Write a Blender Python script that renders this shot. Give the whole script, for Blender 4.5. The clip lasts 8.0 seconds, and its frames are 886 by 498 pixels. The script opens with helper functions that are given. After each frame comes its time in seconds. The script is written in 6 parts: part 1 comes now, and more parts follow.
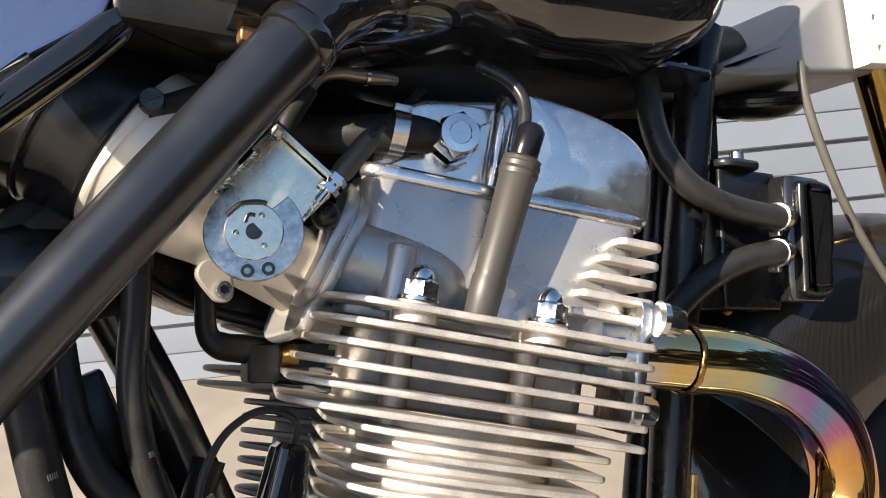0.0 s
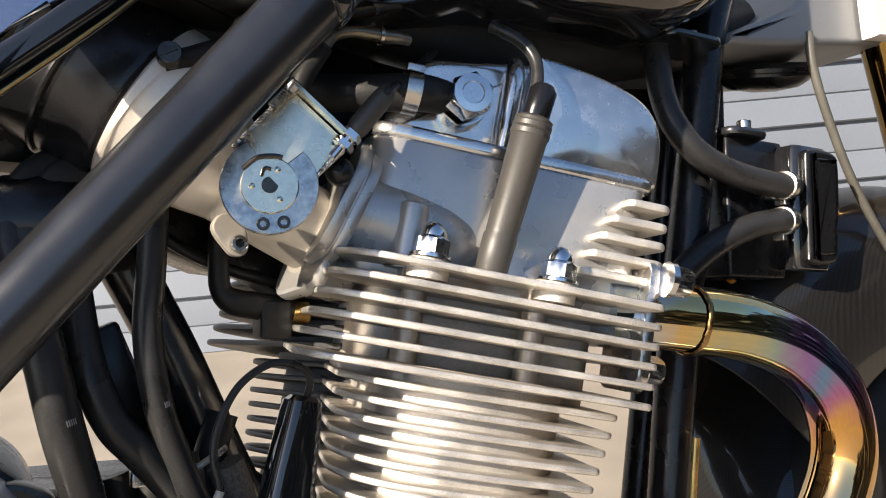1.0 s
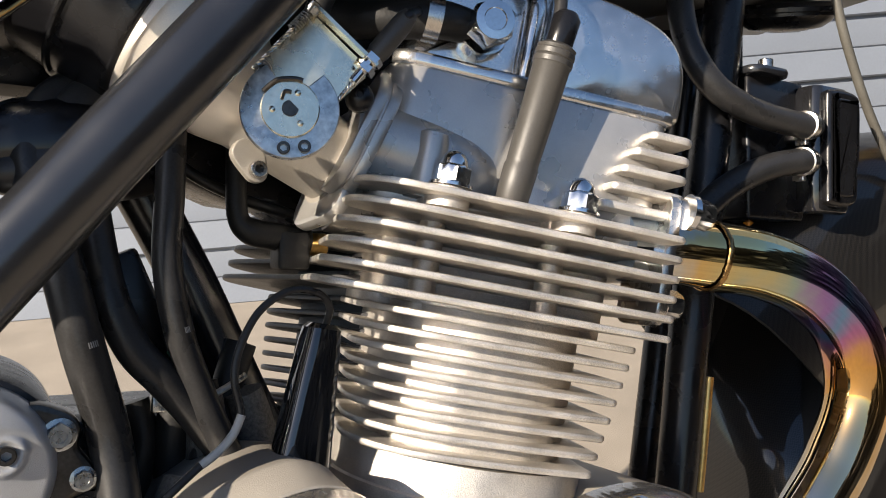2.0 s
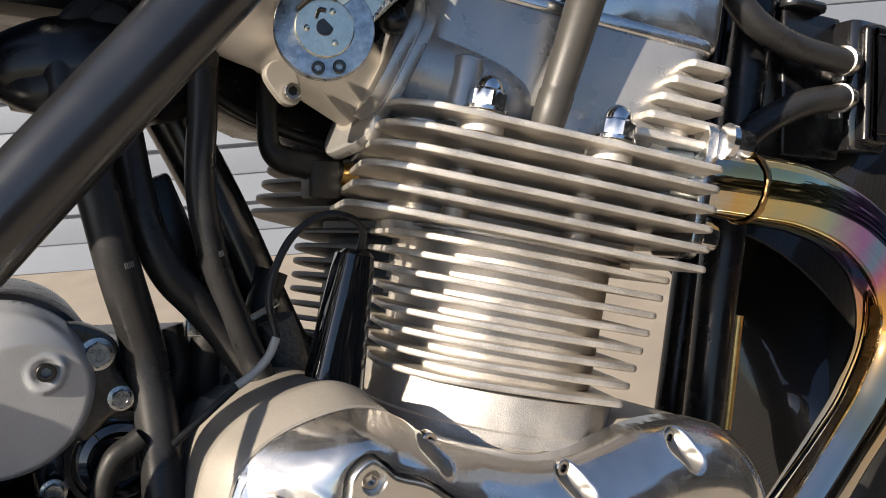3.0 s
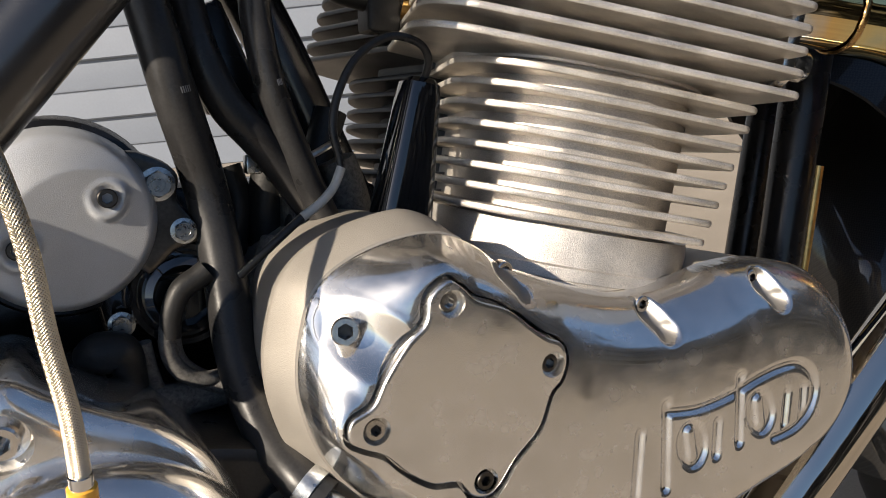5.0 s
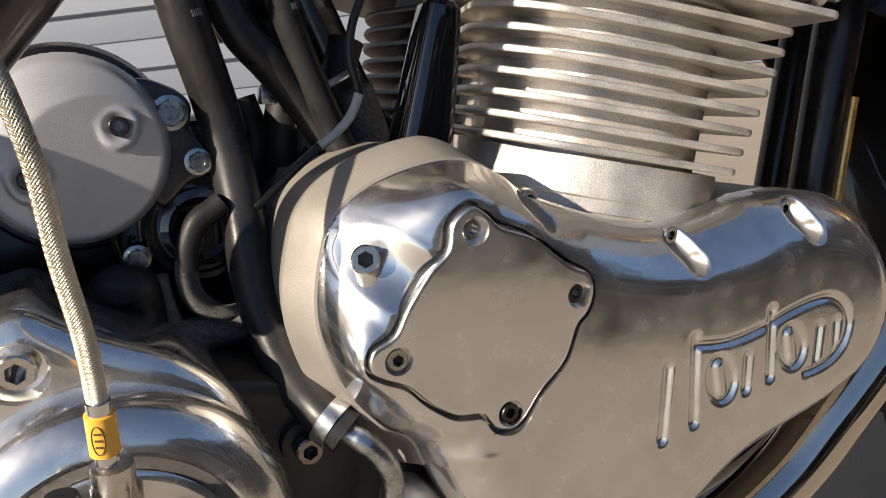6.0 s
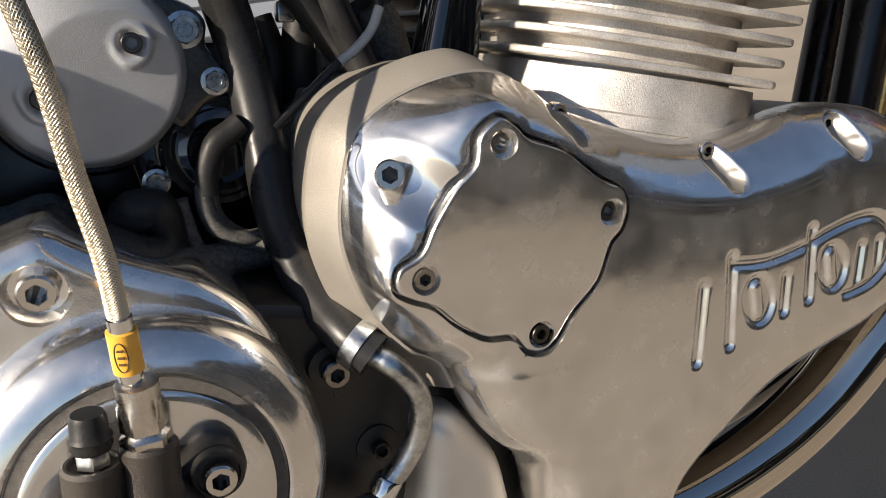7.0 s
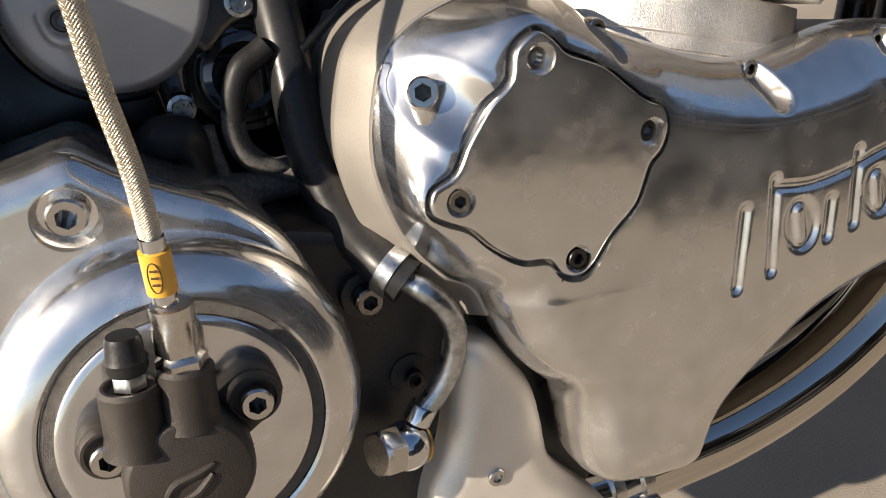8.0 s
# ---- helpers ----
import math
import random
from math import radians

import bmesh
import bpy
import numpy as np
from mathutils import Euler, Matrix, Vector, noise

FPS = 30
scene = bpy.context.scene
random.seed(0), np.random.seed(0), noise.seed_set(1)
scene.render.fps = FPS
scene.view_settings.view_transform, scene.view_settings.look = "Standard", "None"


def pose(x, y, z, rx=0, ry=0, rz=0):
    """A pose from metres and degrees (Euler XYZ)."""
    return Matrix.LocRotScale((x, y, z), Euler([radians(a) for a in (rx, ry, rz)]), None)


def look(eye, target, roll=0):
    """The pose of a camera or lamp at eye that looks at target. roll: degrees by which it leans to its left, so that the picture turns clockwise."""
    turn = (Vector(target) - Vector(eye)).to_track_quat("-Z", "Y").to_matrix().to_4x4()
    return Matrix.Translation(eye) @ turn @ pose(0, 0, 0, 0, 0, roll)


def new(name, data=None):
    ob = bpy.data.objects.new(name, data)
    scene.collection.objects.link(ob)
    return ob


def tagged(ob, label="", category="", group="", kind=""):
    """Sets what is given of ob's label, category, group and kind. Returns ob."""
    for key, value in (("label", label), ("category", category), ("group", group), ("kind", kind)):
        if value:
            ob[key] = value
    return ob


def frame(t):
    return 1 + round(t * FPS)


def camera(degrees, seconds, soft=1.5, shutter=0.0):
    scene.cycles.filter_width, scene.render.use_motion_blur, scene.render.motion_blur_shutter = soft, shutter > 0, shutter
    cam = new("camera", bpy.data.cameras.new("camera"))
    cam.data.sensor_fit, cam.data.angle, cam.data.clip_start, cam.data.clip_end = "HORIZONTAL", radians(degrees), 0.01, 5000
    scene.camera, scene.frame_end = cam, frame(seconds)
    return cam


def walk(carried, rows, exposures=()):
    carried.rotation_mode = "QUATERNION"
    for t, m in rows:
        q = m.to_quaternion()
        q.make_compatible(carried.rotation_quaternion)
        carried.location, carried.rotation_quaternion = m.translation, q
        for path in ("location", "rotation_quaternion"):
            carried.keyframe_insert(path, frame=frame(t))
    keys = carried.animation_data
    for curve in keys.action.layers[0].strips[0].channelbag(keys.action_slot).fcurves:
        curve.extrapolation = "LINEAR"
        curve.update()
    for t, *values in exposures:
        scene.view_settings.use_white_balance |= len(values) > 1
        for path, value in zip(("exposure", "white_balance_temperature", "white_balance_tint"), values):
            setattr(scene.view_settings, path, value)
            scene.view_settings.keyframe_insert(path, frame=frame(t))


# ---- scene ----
# The motorcycle is drawn in its own frame (x ahead, y to its left, z up); MOUNT stands it on its side stand on the ground.
LEAN, NOSE = -10.0, 12.0
PIVOT = Vector((0.25, 0.51, 0.50))
MOUNT = Matrix.Translation((0.25, 0.51, 0.44)) @ pose(0, 0, 0, LEAN, 0, 0) @ pose(0, 0, 0, 0, NOSE, 0) @ Matrix.Translation(-PIVOT)

cam = camera(58.0, 8.0, soft=0.95)
PATH = [
    (0, (-0.03, -0.057, 0.766), (0.947, 1.673, 0.995), -0.4),
    (0.5, (-0.033, -0.058, 0.759), (0.946, 1.674, 0.97), 0.0),
    (1, (-0.039, -0.057, 0.751), (0.942, 1.676, 0.933), 0.2),
    (1.5, (-0.042, -0.053, 0.743), (0.94, 1.684, 0.874), 0.5),
    (3, (-0.053, -0.038, 0.712), (0.895, 1.723, 0.694), 1.1),
    (3.5, (-0.057, -0.032, 0.702), (0.874, 1.737, 0.631), 1.3),
    (4, (-0.059, -0.023, 0.684), (0.85, 1.754, 0.56), 1.1),
    (4.5, (-0.06, -0.015, 0.673), (0.826, 1.768, 0.485), 0.6),
    (6, (-0.057, 0.002, 0.651), (0.761, 1.792, 0.295), -0.3),
    (6.5, (-0.056, 0.008, 0.642), (0.729, 1.799, 0.22), -0.8),
    (7, (-0.055, 0.012, 0.636), (0.698, 1.799, 0.148), -1.4),
    (7.5, (-0.055, 0.015, 0.63), (0.669, 1.797, 0.08), -2.0),
    (8, (-0.059, 0.02, 0.623), (0.631, 1.795, 0.013), -2.4),
]
walk(cam, [(t, MOUNT @ look(eye, target, roll)) for t, eye, target, roll in PATH], exposures=[(0, 1.42), (3, 1.02), (8, 0.78)])

# ---- light ----
SUN = (MOUNT.to_3x3() @ Vector((-0.896, -0.3175, 0.309))).normalized()
world = bpy.data.worlds.new("sky")
scene.world = world
world.use_nodes = True
wn = world.node_tree.nodes
sky = wn.new("ShaderNodeTexSky")
sky.sky_type = "NISHITA"
sky.sun_disc = False
sky.dust_density, sky.ozone_density = 0.9, 3.4
sky.sun_elevation = math.asin(SUN.z)
sky.sun_rotation = math.atan2(SUN.x, SUN.y)
world.node_tree.links.new(sky.outputs[0], wn["Background"].inputs[0])
wn["Background"].inputs[1].default_value = 0.072
lamp = bpy.data.lights.new("sun", "SUN")
lamp.energy, lamp.angle, lamp.color = 5.0, radians(0.53), (1.0, 0.87, 0.715)
sun = new("sun", lamp)
sun.matrix_world = look((0, 0, 6), Vector((0, 0, 6)) - SUN)


# ---- materials ----
def material(name, colour, rough, metal=0.0, vary=0.12, grain=300.0, bump=0.0, patch=14.0, rvary=0.06, coat=0.0, tint=None, bump_far=0.0005):
    """A surface with colour and gloss varied at two scales, and a fine relief."""
    m = bpy.data.materials.new(name)
    m.use_nodes = True
    n, l = m.node_tree.nodes, m.node_tree.links
    b = n["Principled BSDF"]
    co = n.new("ShaderNodeTexCoord")
    big = n.new("ShaderNodeTexNoise")
    big.inputs["Scale"].default_value, big.inputs["Detail"].default_value = patch, 4
    fine = n.new("ShaderNodeTexNoise")
    fine.inputs["Scale"].default_value, fine.inputs["Detail"].default_value = grain, 3
    for t in (big, fine):
        l.new(co.outputs["Object"], t.inputs["Vector"])
    add = n.new("ShaderNodeMath")
    add.operation = "MULTIPLY_ADD"
    add.inputs[1].default_value = 0.5
    half = n.new("ShaderNodeMath")
    half.operation = "MULTIPLY"
    half.inputs[1].default_value = 0.5
    l.new(fine.outputs["Fac"], half.inputs[0])
    l.new(big.outputs["Fac"], add.inputs[0])
    l.new(half.outputs[0], add.inputs[2])
    ramp = n.new("ShaderNodeValToRGB")
    low = tint or tuple(c * (1 - vary) for c in colour)
    ramp.color_ramp.elements[0].position, ramp.color_ramp.elements[1].position = 0.32, 0.68
    ramp.color_ramp.elements[0].color = (*low, 1)
    ramp.color_ramp.elements[1].color = (*[min(1, c * (1 + vary)) for c in colour], 1)
    l.new(add.outputs[0], ramp.inputs[0])
    l.new(ramp.outputs[0], b.inputs["Base Color"])
    rr = n.new("ShaderNodeMapRange")
    rr.inputs["From Min"].default_value, rr.inputs["From Max"].default_value = 0.3, 0.7
    rr.inputs["To Min"].default_value, rr.inputs["To Max"].default_value = max(0.02, rough - rvary), rough + rvary
    l.new(big.outputs["Fac"], rr.inputs["Value"])
    l.new(rr.outputs[0], b.inputs["Roughness"])
    b.inputs["Metallic"].default_value = metal
    if coat:
        b.inputs["Coat Weight"].default_value, b.inputs["Coat Roughness"].default_value = coat, 0.04
    if bump:
        bp = n.new("ShaderNodeBump")
        bp.inputs["Strength"].default_value, bp.inputs["Distance"].default_value = bump, bump_far
        l.new(fine.outputs["Fac"], bp.inputs["Height"])
        l.new(bp.outputs[0], b.inputs["Normal"])
    return m


CAST = material("sand_cast_aluminium", (0.62, 0.58, 0.525), 0.38, 0.70, 0.42, 1500, 1.0, 40, 0.10, bump_far=0.00035)
SATIN = material("satin_case_aluminium", (0.36, 0.33, 0.288), 0.46, 0.45, 0.14, 1600, 0.35, 24)
PUMPAL = material("pale_cast_pump_cover", (0.66, 0.61, 0.54), 0.40, 0.5, 0.12, 1600, 0.30, 24)
HEADAL = material("blasted_head_aluminium", (0.50, 0.485, 0.46), 0.31, 0.70, 0.24, 1900, 0.20, 26, 0.10)
# The starter cap's grey is blued to carry the shade it lies in.
STARTAL = material("shade_blued_starter_cap", (0.395, 0.41, 0.435), 0.38, 0.40, 0.14, 2200, 0.30, 30)
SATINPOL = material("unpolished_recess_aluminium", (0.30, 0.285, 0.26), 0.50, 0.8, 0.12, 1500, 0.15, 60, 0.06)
BRIGHT = material("bright_chrome", (0.70, 0.70, 0.70), 0.13, 1.0, 0.08, 500, 0.04, 40, 0.05)
ZINC = material("zinc_plated_steel", (0.48, 0.49, 0.48), 0.30, 1.0, 0.35, 300, 0.1, 60, 0.1, tint=(0.24, 0.25, 0.265))
YZINC = material("yellow_zinc_steel", (0.74, 0.70, 0.56), 0.25, 1.0, 0.12, 250, 0.1, 40, 0.08)
STEEL = material("stainless_steel", (0.60, 0.57, 0.53), 0.25, 1.0, 0.12, 500, 0.1, 60, 0.08)
DARKST = material("dark_oily_steel_and_socket_shade", (0.085, 0.079, 0.073), 0.34, 1.0, 0.3, 400, 0.1, 60)
SATINBLK = material("satin_black_paint", (0.0125, 0.0130, 0.0150), 0.225, 0.0, 0.25, 1500, 0.16, 30, 0.05, bump_far=0.0003)
GLOSSBLK = material("gloss_black_paint", (0.010, 0.010, 0.011), 0.07, 0.0, 0.1, 300, 0.0, 20, 0.03, coat=1.0)
RUBBER = material("black_rubber_hose", (0.021, 0.0207, 0.0210), 0.33, 0.0, 0.35, 700, 0.10, 45, 0.10)
RUBMAT = material("matt_black_rubber", (0.015, 0.0148, 0.0145), 0.48, 0.0, 0.25, 500, 0.3, 40, 0.08)
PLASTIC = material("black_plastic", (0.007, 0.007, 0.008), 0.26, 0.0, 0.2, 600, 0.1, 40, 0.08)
GREYBLK = material("grey_plug_cap_rubber", (0.046, 0.043, 0.039), 0.46, 0.0, 0.12, 600, 0.2, 40, 0.06)
BRONZE = material("dark_brown_cast_slave", (0.040, 0.033, 0.027), 0.46, 0.25, 0.3, 2400, 0.5, 60, 0.08, bump_far=0.0005)
BRASS = material("tarnished_brass", (0.55, 0.36, 0.13), 0.34, 1.0, 0.25, 300, 0.2, 60)
GOLDFORK = material("gold_anodised_fork", (0.20, 0.12, 0.035), 0.10, 1.0, 0.08, 300, 0.0, 20)
YELLOW = material("amber_sleeve", (0.78, 0.40, 0.05), 0.34, 0.0, 0.08, 300, 0.1, 60)
BRAID = material("steel_braid", (0.60, 0.52, 0.39), 0.34, 1.0, 0.15, 900, 0.0, 200)
TEXT = material("textile_sleeving", (0.105, 0.100, 0.092), 0.6, 0.0, 0.9, 2600, 1.0, 500, bump_far=0.0007)
GEARBLK = material("oily_black_casting", (0.022, 0.020, 0.0175), 0.36, 0.0, 0.35, 700, 0.3, 50, 0.1)
PLATEG = material("pale_grey_painted_plate", (0.22, 0.224, 0.23), 0.42, 0.2, 0.05, 400, 0.1, 20)
WIREGLINT = material("pale_wire_glint", (0.36, 0.355, 0.34), 0.35, 0.0, 0.1, 300, 0.1, 60)
INKDARK = material("printed_dark_mark", (0.10, 0.06, 0.02), 0.5, 0.0, 0.1)
METBLK = material("dark_metallic_lacquer", (0.40, 0.45, 0.56), 0.11, 0.95, 0.08, 300, 0.0, 8, 0.02, coat=0.6)
GREENW = material("green_wire", (0.02, 0.10, 0.05), 0.4)
ORANGE = material("amber_lens", (0.75, 0.28, 0.02), 0.25)


def heat_tinted():
    """Steel tinted by heat along its run: blue and gold near the port, purple in the bend, straw further on."""
    m = bpy.data.materials.new("heat_tinted_steel")
    m.use_nodes = True
    n, l = m.node_tree.nodes, m.node_tree.links
    b = n["Principled BSDF"]
    co = n.new("ShaderNodeTexCoord")
    run = n.new("ShaderNodeAttribute")
    run.attribute_name = "run"
    no = n.new("ShaderNodeTexNoise")
    no.inputs["Scale"].default_value, no.inputs["Detail"].default_value = 22, 5
    l.new(co.outputs["Object"], no.inputs["Vector"])
    ad = n.new("ShaderNodeMath")
    ad.operation = "MULTIPLY_ADD"
    ad.inputs[1].default_value = 0.16
    l.new(no.outputs["Fac"], ad.inputs[0])
    l.new(run.outputs["Fac"], ad.inputs[2])
    ramp = n.new("ShaderNodeValToRGB")
    stops = [(0.0, (0.62, 0.66, 0.70)), (0.13, (0.50, 0.60, 0.70)), (0.17, (0.72, 0.50, 0.20)), (0.225, (0.62, 0.54, 0.28)), (0.27, (0.38, 0.50, 0.46)), (0.315, (0.36, 0.20, 0.52)),
             (0.35, (0.16, 0.32, 0.56)), (0.40, (0.50, 0.20, 0.42)), (0.46, (0.78, 0.43, 0.13)), (0.56, (0.66, 0.50, 0.30)), (0.66, (0.56, 0.52, 0.46))]
    cr = ramp.color_ramp
    for i, (p, c) in enumerate(stops):
        e = cr.elements[i] if i < 2 else cr.elements.new(p)
        e.position, e.color = p, (*c, 1)
    l.new(ad.outputs[0], ramp.inputs[0])
    l.new(ramp.outputs[0], b.inputs["Base Color"])
    b.inputs["Metallic"].default_value, b.inputs["Roughness"].default_value = 1.0, 0.06
    return m


def carbon(name, lacquer):
    m = bpy.data.materials.new(name)
    m.use_nodes = True
    n, l = m.node_tree.nodes, m.node_tree.links
    b = n["Principled BSDF"]
    co = n.new("ShaderNodeTexCoord")
    mp = n.new("ShaderNodeMapping")
    mp.inputs["Rotation"].default_value = (0.6, 0.3, 0.78)
    l.new(co.outputs["Object"], mp.inputs[0])
    ck = n.new("ShaderNodeTexChecker")
    ck.inputs["Scale"].default_value = 640
    ck.inputs[1].default_value, ck.inputs[2].default_value = (0.006, 0.006, 0.0065, 1), (0.019, 0.018, 0.017, 1)
    l.new(mp.outputs[0], ck.inputs[0])
    l.new(ck.outputs[0], b.inputs["Base Color"])
    b.inputs["Roughness"].default_value, b.inputs["Coat Weight"].default_value, b.inputs["Coat Roughness"].default_value = 0.42, lacquer, 0.03
    b.inputs["Specular IOR Level"].default_value = 0.25
    return m


def polished():
    """Hand-polished aluminium: faint waves, buffing marks and small clouded spots."""
    m = bpy.data.materials.new("polished_aluminium")
    m.use_nodes = True
    n, l = m.node_tree.nodes, m.node_tree.links
    b = n["Principled BSDF"]
    co = n.new("ShaderNodeTexCoord")
    mp = n.new("ShaderNodeMapping")
    mp.inputs["Rotation"].default_value = (0, 0.5, 0)
    mp.inputs["Scale"].default_value = (60, 300, 1500)
    l.new(co.outputs["Object"], mp.inputs[0])
    tex = []
    for scale, detail, link in ((17, 3, co.outputs["Object"]), (1.0, 2, mp.outputs[0]), (75, 5, co.outputs["Object"])):
        t = n.new("ShaderNodeTexNoise")
        t.inputs["Scale"].default_value, t.inputs["Detail"].default_value = scale, detail
        l.new(link, t.inputs["Vector"])
        tex.append(t)
    waves, marks, cloud = tex
    rr = n.new("ShaderNodeMapRange")
    rr.inputs["From Min"].default_value, rr.inputs["From Max"].default_value = 0.35, 0.75
    rr.inputs["To Min"].default_value, rr.inputs["To Max"].default_value = 0.09, 0.19
    l.new(cloud.outputs["Fac"], rr.inputs["Value"])
    l.new(rr.outputs[0], b.inputs["Roughness"])
    cr = n.new("ShaderNodeValToRGB")
    cr.color_ramp.elements[0].position, cr.color_ramp.elements[1].position = 0.3, 0.7
    cr.color_ramp.elements[0].color, cr.color_ramp.elements[1].color = (0.66, 0.65, 0.63, 1), (0.78, 0.77, 0.755, 1)
    l.new(cloud.outputs["Fac"], cr.inputs[0])
    l.new(cr.outputs[0], b.inputs["Base Color"])
    b1, b2 = n.new("ShaderNodeBump"), n.new("ShaderNodeBump")
    b1.inputs["Strength"].default_value, b1.inputs["Distance"].default_value = 0.5, 0.0008
    b2.inputs["Strength"].default_value, b2.inputs["Distance"].default_value = 0.03, 0.0001
    l.new(waves.outputs["Fac"], b1.inputs["Height"])
    l.new(marks.outputs["Fac"], b2.inputs["Height"])
    l.new(b1.outputs[0], b2.inputs["Normal"])
    l.new(b2.outputs[0], b.inputs["Normal"])
    b.inputs["Metallic"].default_value = 1.0
    haze = n.new("ShaderNodeBsdfPrincipled")
    haze.inputs["Metallic"].default_value, haze.inputs["Roughness"].default_value = 1.0, 0.50
    l.new(cr.outputs[0], haze.inputs["Base Color"])
    l.new(b1.outputs[0], haze.inputs["Normal"])
    share = n.new("ShaderNodeMapRange")
    share.inputs["From Min"].default_value, share.inputs["From Max"].default_value = 0.35, 0.70
    share.inputs["To Min"].default_value, share.inputs["To Max"].default_value = 0.17, 0.28
    l.new(cloud.outputs["Fac"], share.inputs["Value"])
    mix = n.new("ShaderNodeMixShader")
    l.new(share.outputs[0], mix.inputs[0])
    l.new(b.outputs[0], mix.inputs[1])
    l.new(haze.outputs[0], mix.inputs[2])
    l.new(mix.outputs[0], n["Material Output"].inputs["Surface"])
    return m


TITAN, CARBON, SHIELD, POLISH = heat_tinted(), carbon("lacquered_carbon_weave", 0.45), carbon("thickly_lacquered_carbon_weave", 1.0), polished()
# Fin casting with the far side's shade put into its base colour.
SHADEFIN = material("shade_toned_fin_casting", (0.07, 0.07, 0.074), 0.45, 0.5, 0.2, 1500, 0.4, 34)


for black, gloss in ((SATINBLK, 0.9), (RUBBER, 0.30), (RUBMAT, 0.3), (PLASTIC, 0.4)):
    black.node_tree.nodes["Principled BSDF"].inputs["Specular IOR Level"].default_value = gloss


# ---- shaping helpers ----
def spline(pts, n=8, closed=False):
    pts = [Vector(p) for p in pts]
    k, out = len(pts), []
    for i in range(k if closed else k - 1):
        a, b, c, d = (pts[j % k] if closed else pts[max(0, min(k - 1, j))] for j in (i - 1, i, i + 1, i + 2))
        for s in range(n):
            t = s / n
            out.append(0.5 * (2 * b + (c - a) * t + (2 * a - 5 * b + 4 * c - d) * t * t + (3 * b - a - 3 * c + d) * t ** 3))
    if not closed:
        out.append(pts[-1])
    return out


def loft(bm, rings, caps=True, close=True):
    vs = [[bm.verts.new(p) for p in r] for r in rings]
    n = len(vs[0])
    for a, b in zip(vs, vs[1:]):
        for i in range(n if close else n - 1):
            j = (i + 1) % n
            bm.faces.new((a[i], a[j], b[j], b[i]))
    if caps:
        bm.faces.new(vs[0][::-1])
        bm.faces.new(vs[-1])
    return bm


def sweep(bm, pts, r, seg=16, n=8, caps=True):
    """A tube along a smooth line; r is one radius or one for each point of the line."""
    k = len(pts)
    line = spline(pts, n)
    radii = [r] * len(line) if not isinstance(r, (list, tuple)) else [r[min(i // n, k - 1)] * (1 - (i % n) / n) + r[min(i // n + 1, k - 1)] * (i % n) / n for i in range(len(line))]
    up = Vector((0.31, 0.17, 0.93))
    rings = []
    for i, p in enumerate(line):
        d = (line[min(i + 1, len(line) - 1)] - line[max(i - 1, 0)]).normalized()
        side = up.cross(d).normalized()
        up = d.cross(side)
        rings.append([p + radii[i] * (math.cos(2 * math.pi * j / seg) * side + math.sin(2 * math.pi * j / seg) * up) for j in range(seg)])
    return loft(bm, rings, caps)


def axis(origin, towards, up=(0, 0, 1)):
    """A frame at origin whose z points towards the direction given."""
    z = Vector(towards).normalized()
    x = Vector(up).cross(z)
    x = x.normalized() if x.length > 1e-4 else Vector((1, 0, 0))
    y = z.cross(x)
    m = Matrix((x, y, z)).transposed().to_4x4()
    m.translation = Vector(origin)
    return m


def circle(r, n=32):
    return [Vector((r * math.cos(2 * math.pi * i / n), r * math.sin(2 * math.pi * i / n))) for i in range(n)]


def hexa(r, n=24):
    """A hexagon of half width r across flats, with n points."""
    out = []
    for i in range(n):
        a = 2 * math.pi * i / n
        k = (a + math.pi / 6) % (math.pi / 3) - math.pi / 6
        out.append(Vector((r / math.cos(k) * math.cos(a), r / math.cos(k) * math.sin(a))))
    return out


def lathe(bm, profile, m, seg=32, caps=True):
    return loft(bm, [[m @ Vector((*c, h)) for c in circle(max(r, 1e-5), seg)] for r, h in profile], caps)


def outset(line, d):
    """A closed 2D line moved outwards by d (one number, or one for each point)."""
    n = len(line)
    out = []
    for i, p in enumerate(line):
        t = (line[(i + 1) % n] - line[i - 1]).normalized()
        out.append(p + Vector((t.y, -t.x)) * (d[i] if isinstance(d, list) else d))
    return out


def plate(bm, line, h0, h1, m, bevel=0.001, steps=2):
    """A slab with rounded rims, from a closed 2D line run counter-clockwise."""
    rings = []
    for k in range(steps + 1):
        a = math.pi / 2 * k / steps
        rings.append((-bevel * (1 - math.sin(a)), h0 + bevel * (1 - math.cos(a))))
    for k in range(steps + 1):
        a = math.pi / 2 * (1 - k / steps)
        rings.append((-bevel * (1 - math.sin(a)), h1 - bevel * (1 - math.cos(a))))
    rings = [(-bevel * 1.35, h0)] + rings + [(-bevel * 1.35, h1)]
    return loft(bm, [[m @ Vector((*p, h)) for p in outset(line, d)] for d, h in rings])


def rrect(x0, x1, y0, y1, r, seg=5):
    """A rectangle with four corner radii (from x0 y0, counter-clockwise)."""
    rr = r if isinstance(r, (list, tuple)) else [r] * 4
    out = []
    for k, (cx, cy, sx, sy) in enumerate(((x0, y0, 1, 1), (x1, y0, -1, 1), (x1, y1, -1, -1), (x0, y1, 1, -1))):
        for i in range(seg + 1):
            a = math.pi + math.pi / 2 * k + math.pi / 2 * i / seg
            out.append(Vector((cx + sx * rr[k] + rr[k] * math.cos(a), cy + sy * rr[k] + rr[k] * math.sin(a))))
    return out


